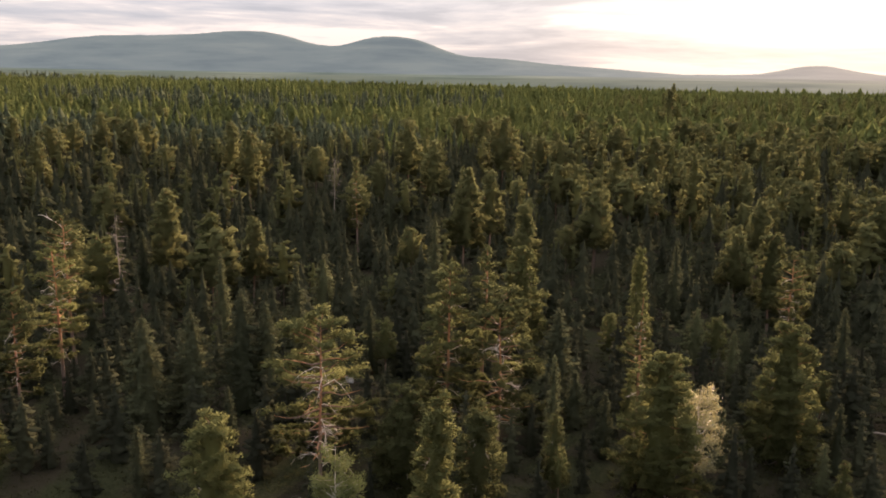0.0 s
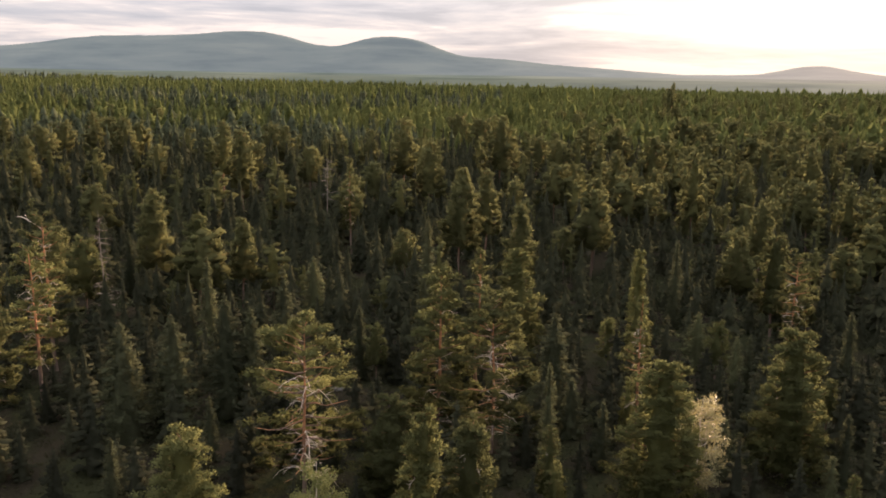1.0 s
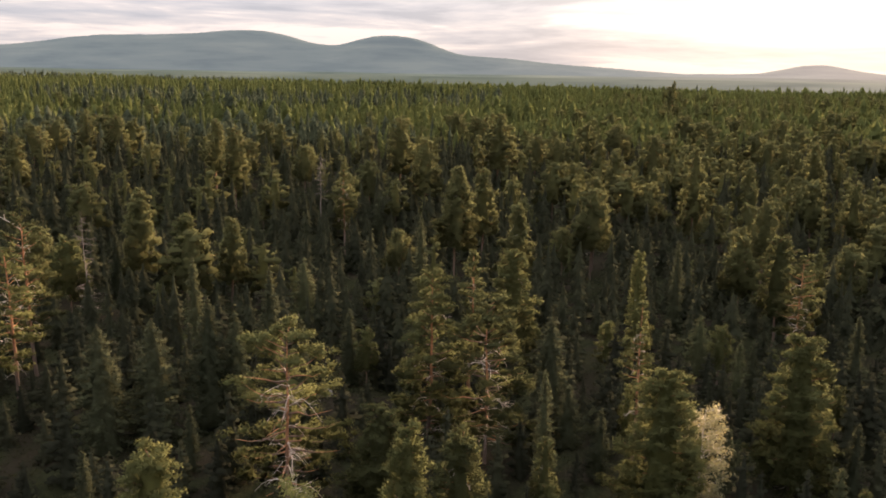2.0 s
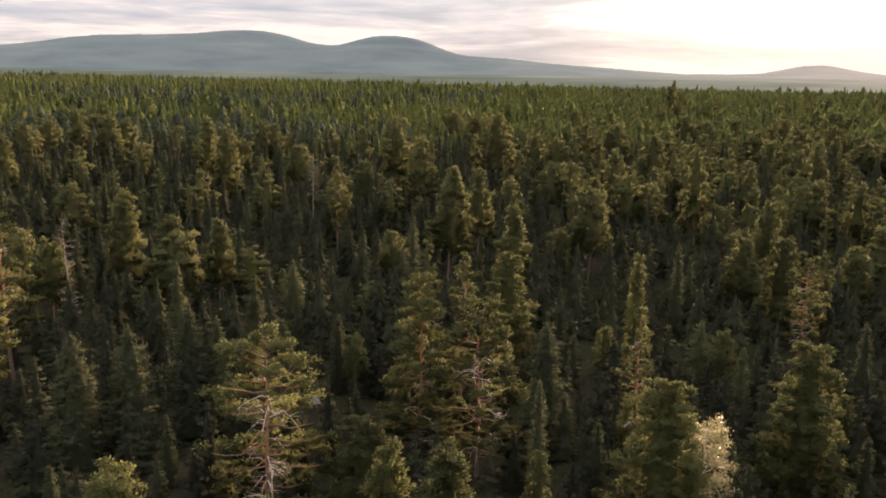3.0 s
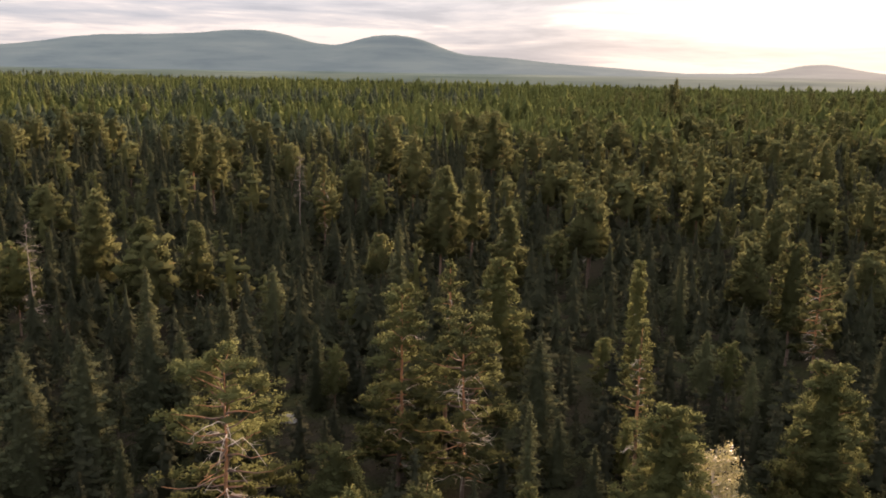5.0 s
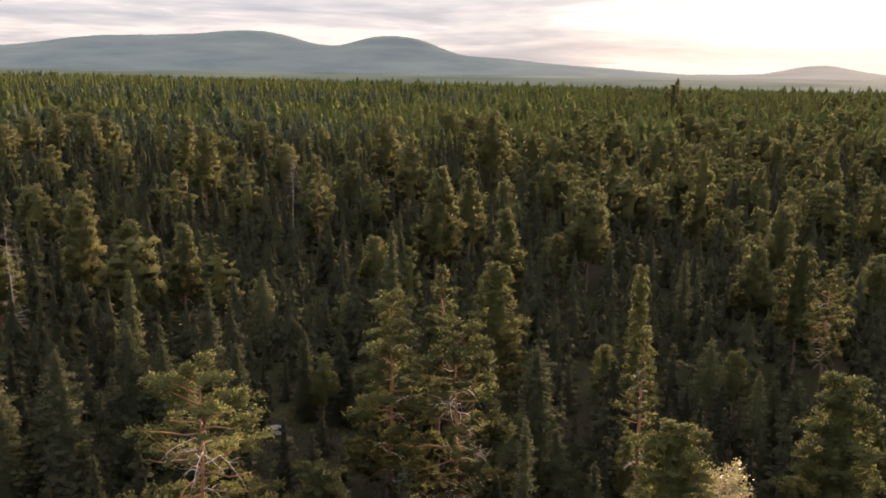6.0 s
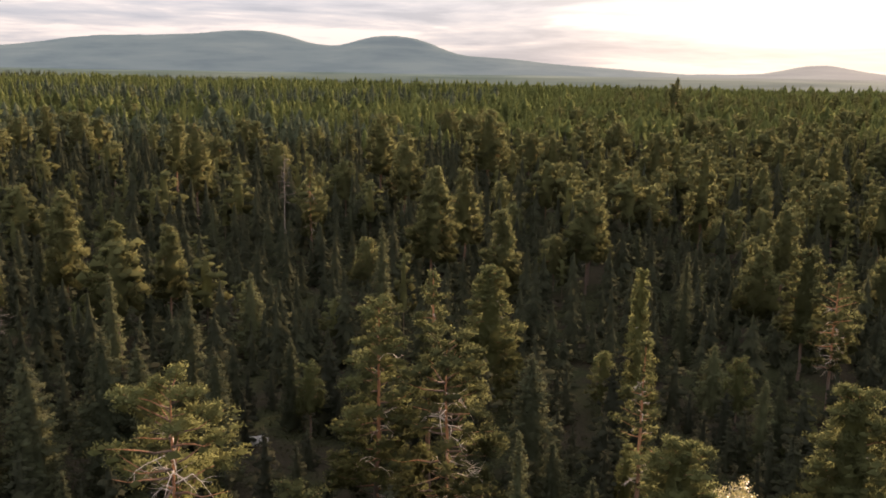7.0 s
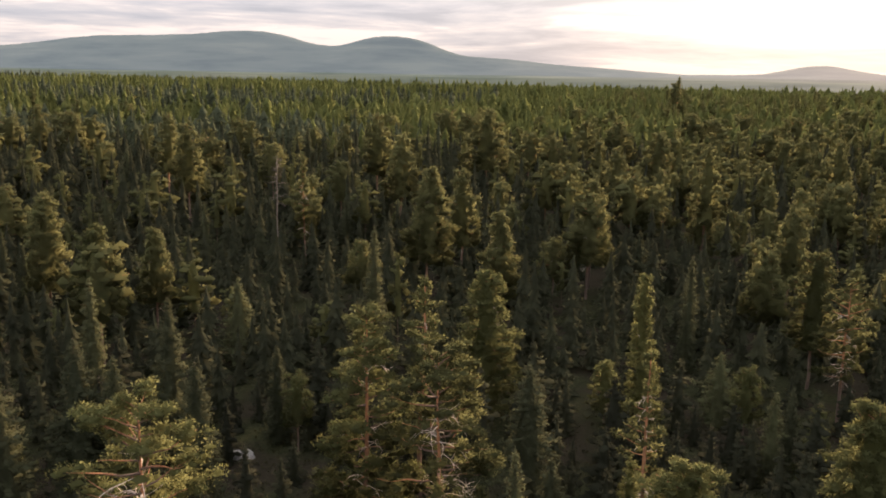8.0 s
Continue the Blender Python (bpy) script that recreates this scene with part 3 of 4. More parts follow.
# ---- the trees that stand out one by one ----
def grow_named_trees():
    tall = "tall Scots pine with layered olive crown over dark forest floor"
    old = "old Scots pine with spreading crown and bare twisted grey limbs"
    full = "broad Scots pine with a dense rounded olive-green crown"
    slim = "slender tall Scots pine with small tufted crown and bare stem"
    cone = "dark green Norway spruce with a narrow pointed crown"
    young = "small young spruce with a thin pointed crown"
    # clearing in front
    pine(-12.9, 84.7, 18.6, 5.0, 0.16, "dome", old, 11, bare=0.9, fill=1.1, fine=1.3, gap=0.95)
    pine(6.9, 96.1, 18.3, 4.6, 0.16, "dome", old, 12, bare=0.95, fill=1.1, fine=1.3, gap=0.5)
    pine(0.5, 99.9, 20.9, 4.6, 0.10, "hive", tall, 13, bare=0.6, fine=1.2)
    pine(5.4, 104.0, 22.6, 2.2, 0.35, "slim", slim, 14)
    pine(12.3, 128.0, 17.5, 4.4, 0.10, "hive", full, 15)
    pine(22.9, 94.8, 19.3, 2.3, 0.30, "slim", slim, 16, bare=0.6, fill=0.62)
    pine(29.4, 121.7, 19.0, 2.1, 0.10, "cone", "tall narrow Scots pine with a tapering olive crown", 17)
    pine(22.6, 82.2, 15.9, 4.8, 0.06, "hive", full, 18, fine=1.3, fill=1.15)
    pine(38.6, 90.6, 16.7, 4.8, 0.06, "hive", full, 19, fine=1.3, fill=1.25)
    pine(-3.6, 84.1, 11.1, 4.0, 0.03, "hive", full, 20, fine=1.2, fill=1.15)
    pine(3.8, 74.0, 12.8, 2.3, 0.30, "dome", "young Scots pine with orange stem and tufted crown", 21, bare=0.4)
    pine(-0.6, 60.5, 19.9, 2.9, 0.12, "cone", "bright olive Scots pine with ragged layered pads of needles", 22, fine=1.2)
    pine(-18.3, 63.3, 16.3, 2.9, 0.30, "dome", "round-topped Scots pine with bright yellow-green needle pads", 23, fine=1.2)
    birch(27.7, 86.2, 11.2, 2.9, "silvery birch with small shining pale leaves", 24)
    birch(-9.3, 68.9, 12.0, 2.3, "leafy birch with dull yellow-green crown", 25, 1.5, green_birch_leaves)
    spruce(39.3, 126.4, 8.8, 2.6, "low grey-green young spruce among dark conifers", 26, ragged=0.3)
    # spruces round the clearing
    spruce(-30.8, 100.2, 15.0, 3.6, cone, 31)
    spruce(-35.9, 97.7, 15.0, 3.7, cone, 32)
    spruce(-25.6, 104.6, 16.5, 3.4, cone, 33)
    spruce(-22.8, 106.0, 14.5, 2.6, cone, 34)
    spruce(-20.2, 113.9, 17.9, 2.4, "light green spruce with loose ragged boughs", 35, ragged=0.32)
    spruce(-34.8, 130.0, 15.6, 1.8, cone, 36)
    spruce(-30.7, 80.3, 8.3, 1.1, young, 37)
    spruce(-24.5, 92.5, 7.8, 1.0, young, 38)
    spruce(-10.6, 119.6, 11.0, 1.7, cone, 39)
    spruce(-14.9, 104.6, 14.4, 2.6, cone, 40)
    spruce(-20.9, 145.0, 12.5, 3.0, cone, 41)
    spruce(12.6, 90.1, 13.1, 1.2, cone, 42)
    spruce(16.7, 100.8, 7.4, 2.0, young, 43)
    spruce(18.8, 91.8, 8.4, 1.3, young, 44)
    spruce(39.9, 111.5, 9.7, 1.5, cone, 45)
    spruce(40.7, 84.0, 5.7, 1.1, young, 46)
    spruce(44.0, 88.2, 8.5, 1.3, young, 47)
    spruce(31.6, 90.0, 7.2, 1.3, young, 48)
    spruce(55.8, 113.7, 12.6, 1.7, cone, 49)
    spruce(15.2, 106.7, 13.9, 3.4, cone, 50)
    spruce(40.4, 144.0, 16.4, 1.5, cone, 51)
    spruce(-1.3, 133.0, 22.0, 1.9, "tall thin Norway spruce above the younger trees", 52)
    spruce(-58.1, 161.0, 13.3, 1.8, cone, 53)
    # pines to both sides and behind
    pine(54.3, 137.2, 18.3, 2.9, 0.28, "dome", tall, 61)
    pine(53.7, 127.0, 17.3, 3.0, 0.30, "dome", "Scots pine with bare orange upper stem and clustered needles", 62, bare=0.7, fill=0.8)
    pine(62.4, 165.6, 19.5, 3.5, 0.34, "hive", tall, 63, puff=1.28)
    pine(53.2, 151.0, 15.7, 3.5, 0.34, "hive", full, 64, puff=1.28)
    pine(71.7, 150.8, 14.5, 3.5, 0.34, "hive", full, 65, puff=1.28)
    pine(92.0, 192.8, 20.1, 3.5, 0.34, "hive", tall, 66, fine=0.5, fill=0.95, puff=1.28)
    pine(100.6, 235.5, 25.8, 3.8, 0.34, "hive", tall, 67, fine=0.5, fill=0.95, puff=1.28)
    pine(86.7, 208.1, 17.5, 3.5, 0.34, "hive", full, 68, fine=0.5, fill=0.95, puff=1.28)
    pine(15.5, 162.9, 18.9, 3.5, 0.26, "cone", "bright olive Scots pine with a pointed crown", 69, puff=1.28)
    pine(33.2, 182.5, 22.0, 3.4, 0.34, "hive", tall, 70, fine=0.7, fill=0.95, puff=1.28)
    pine(31.8, 176.0, 20.3, 4.4, 0.34, "hive", full, 71, fine=0.7, fill=0.95, puff=1.28)
    pine(58.7, 200.0, 26.3, 3.8, 0.34, "hive", tall, 72, fine=0.5, fill=0.95, puff=1.28)
    pine(45.2, 221.0, 24.6, 4.0, 0.34, "hive", tall, 73, fine=0.5, fill=0.95, puff=1.28)
    pine(62.6, 255.8, 25.6, 5.2, 0.34, "hive", full, 74, fine=0.5, fill=0.95, puff=1.28)
    pine(34.4, 223.0, 20.8, 3.4, 0.34, "hive", tall, 75, fine=0.5, fill=0.95, puff=1.28)
    pine(-3.2, 224.8, 26.4, 4.7, 0.34, "hive", tall, 76, fine=0.5, fill=0.95, puff=1.28)
    pine(-11.2, 253.4, 29.7, 4.8, 0.34, "hive", tall, 77, fine=0.5, fill=0.95, puff=1.28)
    pine(4.2, 172.0, 24.5, 4.0, 0.34, "hive", tall, 78, fine=0.9, bare=0.4, puff=1.28)
    pine(10.2, 185.5, 23.2, 3.5, 0.34, "hive", full, 79, fine=0.7, fill=0.95, puff=1.28)
    pine(18.2, 262.0, 30.6, 6.7, 0.34, "hive", full, 80, fine=0.5, fill=0.95, puff=1.28)
    pine(-34.8, 152.5, 17.5, 2.9, 0.34, "hive", tall, 81, puff=1.28)
    pine(-41.0, 147.4, 18.8, 3.5, 0.34, "hive", full, 82, puff=1.28)
    pine(-50.6, 153.3, 22.0, 3.4, 0.34, "hive", tall, 83, puff=1.28)
    pine(-54.7, 121.3, 23.1, 3.2, 0.30, "dome", "tall Scots pine with glowing orange stem and a bent dead top", 84, bare=0.7, fill=0.8, snapped=True)
    pine(-50.6, 108.4, 21.1, 2.9, 0.28, "dome", "tall Scots pine with glowing orange stem and sparse crown", 85, bare=0.7, fill=0.8)
    pine(-52.5, 100.0, 17.0, 2.9, 0.25, "dome", tall, 86, bare=0.5)
    pine(-58.8, 234.1, 29.5, 3.1, 0.45, "dome", "tall Scots pine with a long bare orange stem", 87, fine=0.5, fill=0.95, puff=1.28)
    pine(-52.2, 228.3, 28.4, 4.0, 0.34, "hive", tall, 88, fine=0.5, fill=0.95, puff=1.28)
    pine(-119.9, 298.0, 28.8, 3.8, 0.34, "hive", tall, 89, fine=0.5, fill=0.95, puff=1.28)
    pine(-109.6, 299.1, 27.0, 5.2, 0.34, "hive", full, 90, fine=0.5, fill=0.95, puff=1.28)
    pine(-111.1, 232.8, 25.3, 3.8, 0.34, "hive", tall, 91, fine=0.5, fill=0.95, puff=1.28)
    pine(-19.8, 194.5, 24.3, 3.4, 0.26, "slim", "tall Scots pine with broken layered crown", 92, fine=0.9, bare=0.5, puff=1.28)
    snag(-25.3, 194.5, 24.8, 2.8, "dead pine with a tangle of pale bare twigs", 93, 0.55)
    snag(-52.8, 135.6, 21.2, 2.8, "grey dead pine with bare drooping branches", 94)
    # the farther woods
    spruce(42.7, 114.2, 9.1, 1.1, cone, 121, fine=1.0)
    pine(-60.0, 145.3, 14.6, 3.1, 0.34, "dome", tall, 122, fine=0.7, fill=0.95, puff=1.28)
    pine(-67.5, 150.5, 15.5, 3.0, 0.34, "dome", tall, 123, fine=0.7, fill=0.95, puff=1.28)
    pine(-6.6, 172.0, 12.2, 3.0, 0.34, "hive", full, 124, fine=0.7, fill=0.95, puff=1.28)
    spruce(-68.6, 175.0, 12.5, 1.4, cone, 125, fine=0.75)
    pine(26.2, 178.0, 11.8, 3.2, 0.34, "hive", full, 126, fine=0.7, fill=0.95, puff=1.28)
    spruce(43.2, 187.5, 12.1, 2.1, cone, 127, fine=0.75)
    pine(60.7, 194.7, 12.4, 3.0, 0.34, "hive", full, 128, fine=0.5, fill=0.95, puff=1.28)
    spruce(-40.4, 198.4, 14.6, 1.9, cone, 129, fine=0.75)
    pine(59.1, 202.0, 13.0, 3.8, 0.34, "hive", full, 130, fine=0.5, fill=0.95, puff=1.28)
    pine(65.2, 203.6, 13.1, 2.4, 0.34, "dome", tall, 131, fine=0.5, fill=0.95, puff=1.28)
    pine(20.8, 204.6, 13.8, 3.2, 0.34, "hive", full, 132, fine=0.5, fill=0.95, puff=1.28)
    spruce(-13.1, 204.7, 14.8, 2.1, cone, 133, fine=0.75)
    pine(73.3, 205.0, 13.0, 3.0, 0.34, "dome", tall, 134, fine=0.5, fill=0.95, puff=1.28)
    spruce(-63.3, 207.1, 15.1, 2.4, cone, 135, fine=0.75)
    pine(52.0, 213.5, 16.5, 4.8, 0.34, "hive", full, 136, fine=0.5, fill=0.95, puff=1.28)
    spruce(-78.2, 214.4, 16.1, 2.2, cone, 137, fine=0.75)
    pine(80.4, 221.8, 14.7, 2.5, 0.34, "dome", tall, 138, fine=0.5, fill=0.95, puff=1.28)
    pine(19.5, 224.7, 16.0, 2.9, 0.34, "dome", tall, 139, fine=0.5, fill=0.95, puff=1.28)
    spruce(-23.4, 231.1, 17.5, 2.3, cone, 140, fine=0.5)
    pine(58.2, 234.5, 18.3, 3.8, 0.34, "hive", full, 141, fine=0.5, fill=0.95, puff=1.28)
    pine(-18.0, 235.7, 18.8, 5.9, 0.34, "hive", full, 142, fine=0.5, fill=0.95, puff=1.28)
    pine(64.0, 242.7, 16.5, 2.5, 0.34, "hive", full, 143, fine=0.5, fill=0.95, puff=1.28)
    pine(-46.4, 243.9, 15.7, 2.5, 0.34, "dome", tall, 144, fine=0.5, fill=0.95, puff=1.28)
    spruce(115.5, 247.2, 17.7, 1.5, cone, 145, fine=0.5)
    pine(89.6, 253.0, 18.6, 4.3, 0.34, "hive", full, 146, fine=0.5, fill=0.95, puff=1.28)
    pine(-39.2, 259.5, 20.8, 3.8, 0.34, "dome", tall, 147, fine=0.5, fill=0.95, puff=1.28)
    spruce(-80.1, 265.1, 19.0, 2.7, cone, 148, fine=0.5)
    pine(111.7, 272.5, 20.3, 2.9, 0.34, "dome", tall, 149, fine=0.5, fill=0.95, puff=1.28)
    pine(-89.6, 274.0, 19.3, 3.4, 0.34, "dome", tall, 150, fine=0.5, fill=0.95, puff=1.28)
    pine(103.8, 276.6, 22.3, 4.1, 0.34, "dome", tall, 151, fine=0.5, fill=0.95, puff=1.28)
    spruce(-48.2, 277.3, 19.9, 3.8, cone, 152, fine=0.5)
    pine(-61.4, 278.8, 20.8, 4.8, 0.34, "dome", tall, 153, fine=0.5, fill=0.95, puff=1.28)
    pine(38.2, 281.4, 22.4, 5.5, 0.34, "hive", full, 154, fine=0.5, fill=0.95, puff=1.28)
    pine(32.0, 289.6, 22.8, 6.1, 0.34, "hive", full, 155, fine=0.5, fill=0.95, puff=1.28)
    spruce(93.8, 291.2, 21.7, 1.8, cone, 156, fine=0.5)
    spruce(91.4, 293.6, 21.8, 1.6, cone, 157, fine=0.5)
    pine(145.1, 297.5, 21.9, 6.1, 0.34, "hive", full, 158, fine=0.5, fill=0.95, puff=1.28)
    pine(-137.9, 297.9, 23.2, 5.5, 0.34, "dome", tall, 159, fine=0.5, fill=0.95, puff=1.28)
    spruce(-38.0, 310.4, 21.5, 3.2, cone, 160, fine=0.5)
    pine(62.9, 312.8, 25.1, 6.7, 0.34, "hive", full, 161, fine=0.5, fill=0.95, puff=1.28)
    pine(-138.5, 317.2, 23.8, 5.2, 0.34, "dome", tall, 162, fine=0.5, fill=0.95, puff=1.28)
    pine(-64.1, 325.8, 23.6, 4.3, 0.34, "dome", tall, 163, fine=0.5, fill=0.95, puff=1.28)
    spruce(-45.9, 336.9, 21.8, 3.0, cone, 164, fine=0.5)
    pine(15.9, 344.3, 24.8, 6.5, 0.34, "dome", tall, 165, fine=0.5, fill=0.95, puff=1.28)
    pine(155.8, 348.7, 23.4, 7.2, 0.34, "hive", full, 166, fine=0.5, fill=0.95, puff=1.28)
    pine(107.2, 351.8, 24.8, 5.8, 0.34, "hive", full, 167, fine=0.5, fill=0.95, puff=1.28)
    pine(-136.7, 355.3, 23.4, 6.1, 0.34, "dome", tall, 168, fine=0.5, fill=0.95, puff=1.28)
    pine(142.7, 366.1, 24.9, 7.6, 0.34, "hive", full, 169, fine=0.5, fill=0.95, puff=1.28)
    pine(123.4, 370.8, 24.9, 5.2, 0.34, "dome", tall, 170, fine=0.5, fill=0.95, puff=1.28)
    pine(103.5, 371.0, 26.0, 7.7, 0.34, "hive", full, 171, fine=0.5, fill=0.95, puff=1.28)
    pine(6.4, 382.8, 24.6, 6.4, 0.34, "dome", tall, 172, fine=0.5, fill=0.95, puff=1.28)
    pine(123.3, 470.1, 40.6, 2.0, 0.66, "hive", "lone tall pine rising over the far forest", 95, fine=0.4, puff=1.28)
    pine(120.6, 462.1, 37.5, 3.4, 0.25, "dome", "tall pine rising over the far forest", 96, fine=0.4, puff=1.28)


grow_named_trees()

# ---- boulder and fallen timber on the forest floor ----
def boulder(x, y, size, seed):
    bm = bmesh.new()
    bmesh.ops.create_icosphere(bm, subdivisions=3, radius=1)
    for v in bm.verts:
        k = 1 + 0.28 * noise.noise(v.co * 1.3 + Vector((seed, 0, 0))) + 0.10 * noise.noise(v.co * 4.0 + Vector((seed, 0, 0)))
        v.co = Vector((v.co.x * size[0], v.co.y * size[1], max(v.co.z, -0.5) * size[2])) * k
    me = bpy.data.meshes.new("boulder")
    bm.to_mesh(me)
    bm.free()
    me.materials.append(stone_material())
    ob = new("boulder", me)
    ob.location = (x, y, float(lie(x, y)) + 0.25 * size[2])
    tagged(ob, "pale grey granite boulder lying in a dark clearing", "boulder")


planted.extend([(-12.4, 111.0, 3.5), (-11.4, 106.0, 3.5), (-10.3, 101.0, 3.0)])  # open moss before the boulder
boulder(-13.6, 115.6, (1.25, 0.9, 0.6), 3)


def fallen_log(x, y, length, az, seed, label):
    rng = np.random.default_rng(seed)
    base = new("fallen_log")
    base.location = (x, y, float(lie(x, y)) - 0.06)
    tagged(base, label, "log")
    trunk, limbs = Soup(), []
    u = np.linspace(-0.5, 0.5, 8)
    way = np.array([math.cos(az), math.sin(az)])
    path = np.column_stack([u[:, None] * length * way + rng.normal(0, 0.05, (8, 2)), 0.17 + np.abs(rng.normal(0, 0.02, 8))])
    trunk.add(*tube(path, np.linspace(0.19, 0.08, 8), 7))
    for i in range(7):
        p = path[rng.integers(1, 8)]
        limbs.append(Soup().add(*tube(limb_path(rng, p, rng.uniform(0, 6.28), rng.uniform(0.6, 1.5), rng.uniform(0.1, 0.8), 0, 5, 0.3), np.linspace(0.035, 0.01, 5), 4)))
    for name, soup in [("stem", trunk)] + [("dead_limb", one) for one in limbs]:
        v, f, s, _ = soup.arrays()
        new(name, mesh_of(name, v, f, s, [weathered_wood], True)).parent = base


fallen_log(-15.6, 79.5, 6.0, 0.4, 5, "weathered grey fallen trunk with broken branches on moss")
fallen_log(54.5, 100.0, 3.6, 2.8, 6, "old fallen trunk lying among the spruces")


# ---- the trees between: spruces and pines of the near woods ----
def spots(seed, y0, y1, step, half, extra, keep=1.0):
    """Uneven places over a stretch of the woods that widens away from the start."""
    rng = np.random.default_rng(seed)
    out = []
    for y in np.arange(y0, y1, step):
        reach = half * max(y, 40) + extra
        xs = np.arange(-reach, reach, step) + rng.uniform(-step / 2, step / 2)
        out.append(np.column_stack([xs + rng.uniform(-0.46, 0.46, len(xs)) * step, y + rng.uniform(-0.46, 0.46, len(xs)) * step]))
    p = np.concatenate(out)
    return p[rng.random(len(p)) < keep], rng


def clear_of_planted(p):
    held = np.array(planted)
    d = np.hypot(p[:, None, 0] - held[None, :, 0], p[:, None, 1] - held[None, :, 1])
    return p[(d > held[None, :, 2]).all(1)]


GLADES = [(-30, 86, 11), (-14, 77, 8), (-44, 90, 8), (52, 100, 7), (-12, 112, 5), (10, 82, 6), (48, 76, 6), (30, 76, 6)]


def grow_near_woods():
    firs = [meshes_of("spruce_tree", spruce_parts(200 + i, 10.0, r, 0.24, 0.04, 0.22), dark_spruce_needles) for i, r in enumerate((2.0, 2.4, 1.8, 2.6, 2.1, 1.7))]
    pines = [meshes_of("pine_tree", pine_parts(220 + i, 12.0, r, b, s, 0.7, 0.25)) for i, (r, b, s) in enumerate(((2.4, 0.25, "dome"), (2.1, 0.35, "dome"), (2.3, 0.15, "cone"), (1.9, 0.3, "slim"), (2.8, 0.2, "dome")))]
    p, rng = spots(7, 62, 126, 4.5, 0.56, 12)
    p = clear_of_planted(p)
    for x, y in p:
        if any((x - gx) ** 2 + (y - gy) ** 2 < r * r for gx, gy, r in GLADES) and rng.random() < 0.45:
            continue
        limit = 41.0 - 0.535 * y if y < 78 else 99.0
        kind = rng.random()
        turn = rng.uniform(0, 6.28)
        if kind < 0.92:
            h = min(limit, rng.choice([rng.uniform(3.5, 6.5), rng.uniform(6.5, 10.5)]))
            plant("spruce_tree", firs[rng.integers(len(firs))], x, y, "dark green spruce standing close among other conifers", "spruces of the near woods", turn, h / 10.0)
        else:
            h = min(limit, rng.uniform(5, 9))
            plant("pine_tree", pines[rng.integers(len(pines))], x, y, "Scots pine with dull olive crown among dark spruces", "pines of the near woods", turn, h / 12.0)


grow_near_woods()


BROAD_PINES = ((3.9, 0.36, "hive"), (3.3, 0.28, "cone"), (3.6, 0.42, "dome"), (3.2, 0.34, "hive"), (4.1, 0.40, "dome"))  # reach, foot of the crown, shape


def grow_mid_pines():
    """Taller pines that stand over the spruces farther in, most of them on the sunward side."""
    pines = [meshes_of("pine_tree", pine_parts(260 + i, 16.0, r, b, form, 0.32, 0.2, fill=1.0, puff=1.28), lit_wood_pine_needles) for i, (r, b, form) in enumerate(BROAD_PINES)]
    p, rng = spots(9, 132, 345, 9.0, 0.56, 10)
    p = clear_of_planted(p)
    chance = 0.02 + 0.17 * smooth(-10, 100, p[:, 0] - 0.1 * p[:, 1]) + 0.05 * smooth(200, 300, p[:, 1])
    for x, y in p[rng.random(len(p)) < chance]:
        plant("pine_tree", pines[rng.integers(len(pines))], x, y, "tall Scots pine with sunlit olive crown over dark spruces", "pines of the farther woods", rng.uniform(0, 6.28), rng.uniform(11.5, 18.5) / 16.0, 3.2)


grow_mid_pines()


# ---- the woods beyond: too many to count ----
def flat_template(parts, slots):
    s = Soup()
    for name, soup in parts.items():
        if soup.n:
            v, f, _, facing = soup.arrays()
            s.add(v, f, slots[name], facing)
    return s.arrays()


def scatter(name, label, templates, picks, p, heights, rng, mats):
    """One mesh of many trees: each template is laid at its places, turned and scaled."""
    vs, fs, ms, ws, n = [], [], [], [], 0
    z = lie(p[:, 0], p[:, 1])
    for k, (v, f, m, face) in enumerate(templates):
        at = np.nonzero(picks == k)[0]
        if not len(at):
            continue
        a = rng.uniform(0, 6.28, len(at))
        c, s = np.cos(a)[:, None], np.sin(a)[:, None]
        sc = heights[at][:, None]
        wide = sc * rng.uniform(0.78, 1.28, len(at))[:, None]
        q = np.stack([(v[None, :, 0] * c - v[None, :, 1] * s) * wide + p[at, 0][:, None], (v[None, :, 0] * s + v[None, :, 1] * c) * wide + p[at, 1][:, None], v[None, :, 2] * sc + z[at][:, None] - 0.1], 2)
        vs.append(q.reshape(-1, 3))
        ws.append(np.stack([face[None, :, 0] * c - face[None, :, 1] * s, face[None, :, 0] * s + face[None, :, 1] * c, np.broadcast_to(face[None, :, 2], (len(at), len(v)))], 2).reshape(-1, 3))
        fs.append((f[None] + (np.arange(len(at)) * len(v))[:, None, None]).reshape(-1, 3) + n)
        ms.append(np.tile(m, len(at)))
        n += len(at) * len(v)
    me = mesh_of(name, np.concatenate(vs), np.concatenate(fs), np.concatenate(ms), mats, True, np.concatenate(ws))
    tagged(new(name, me), label, "forest", kind="stuff")


def unit(parts, slots, h):
    v, f, m, facing = flat_template(parts, slots)
    return v / h, f, m, facing


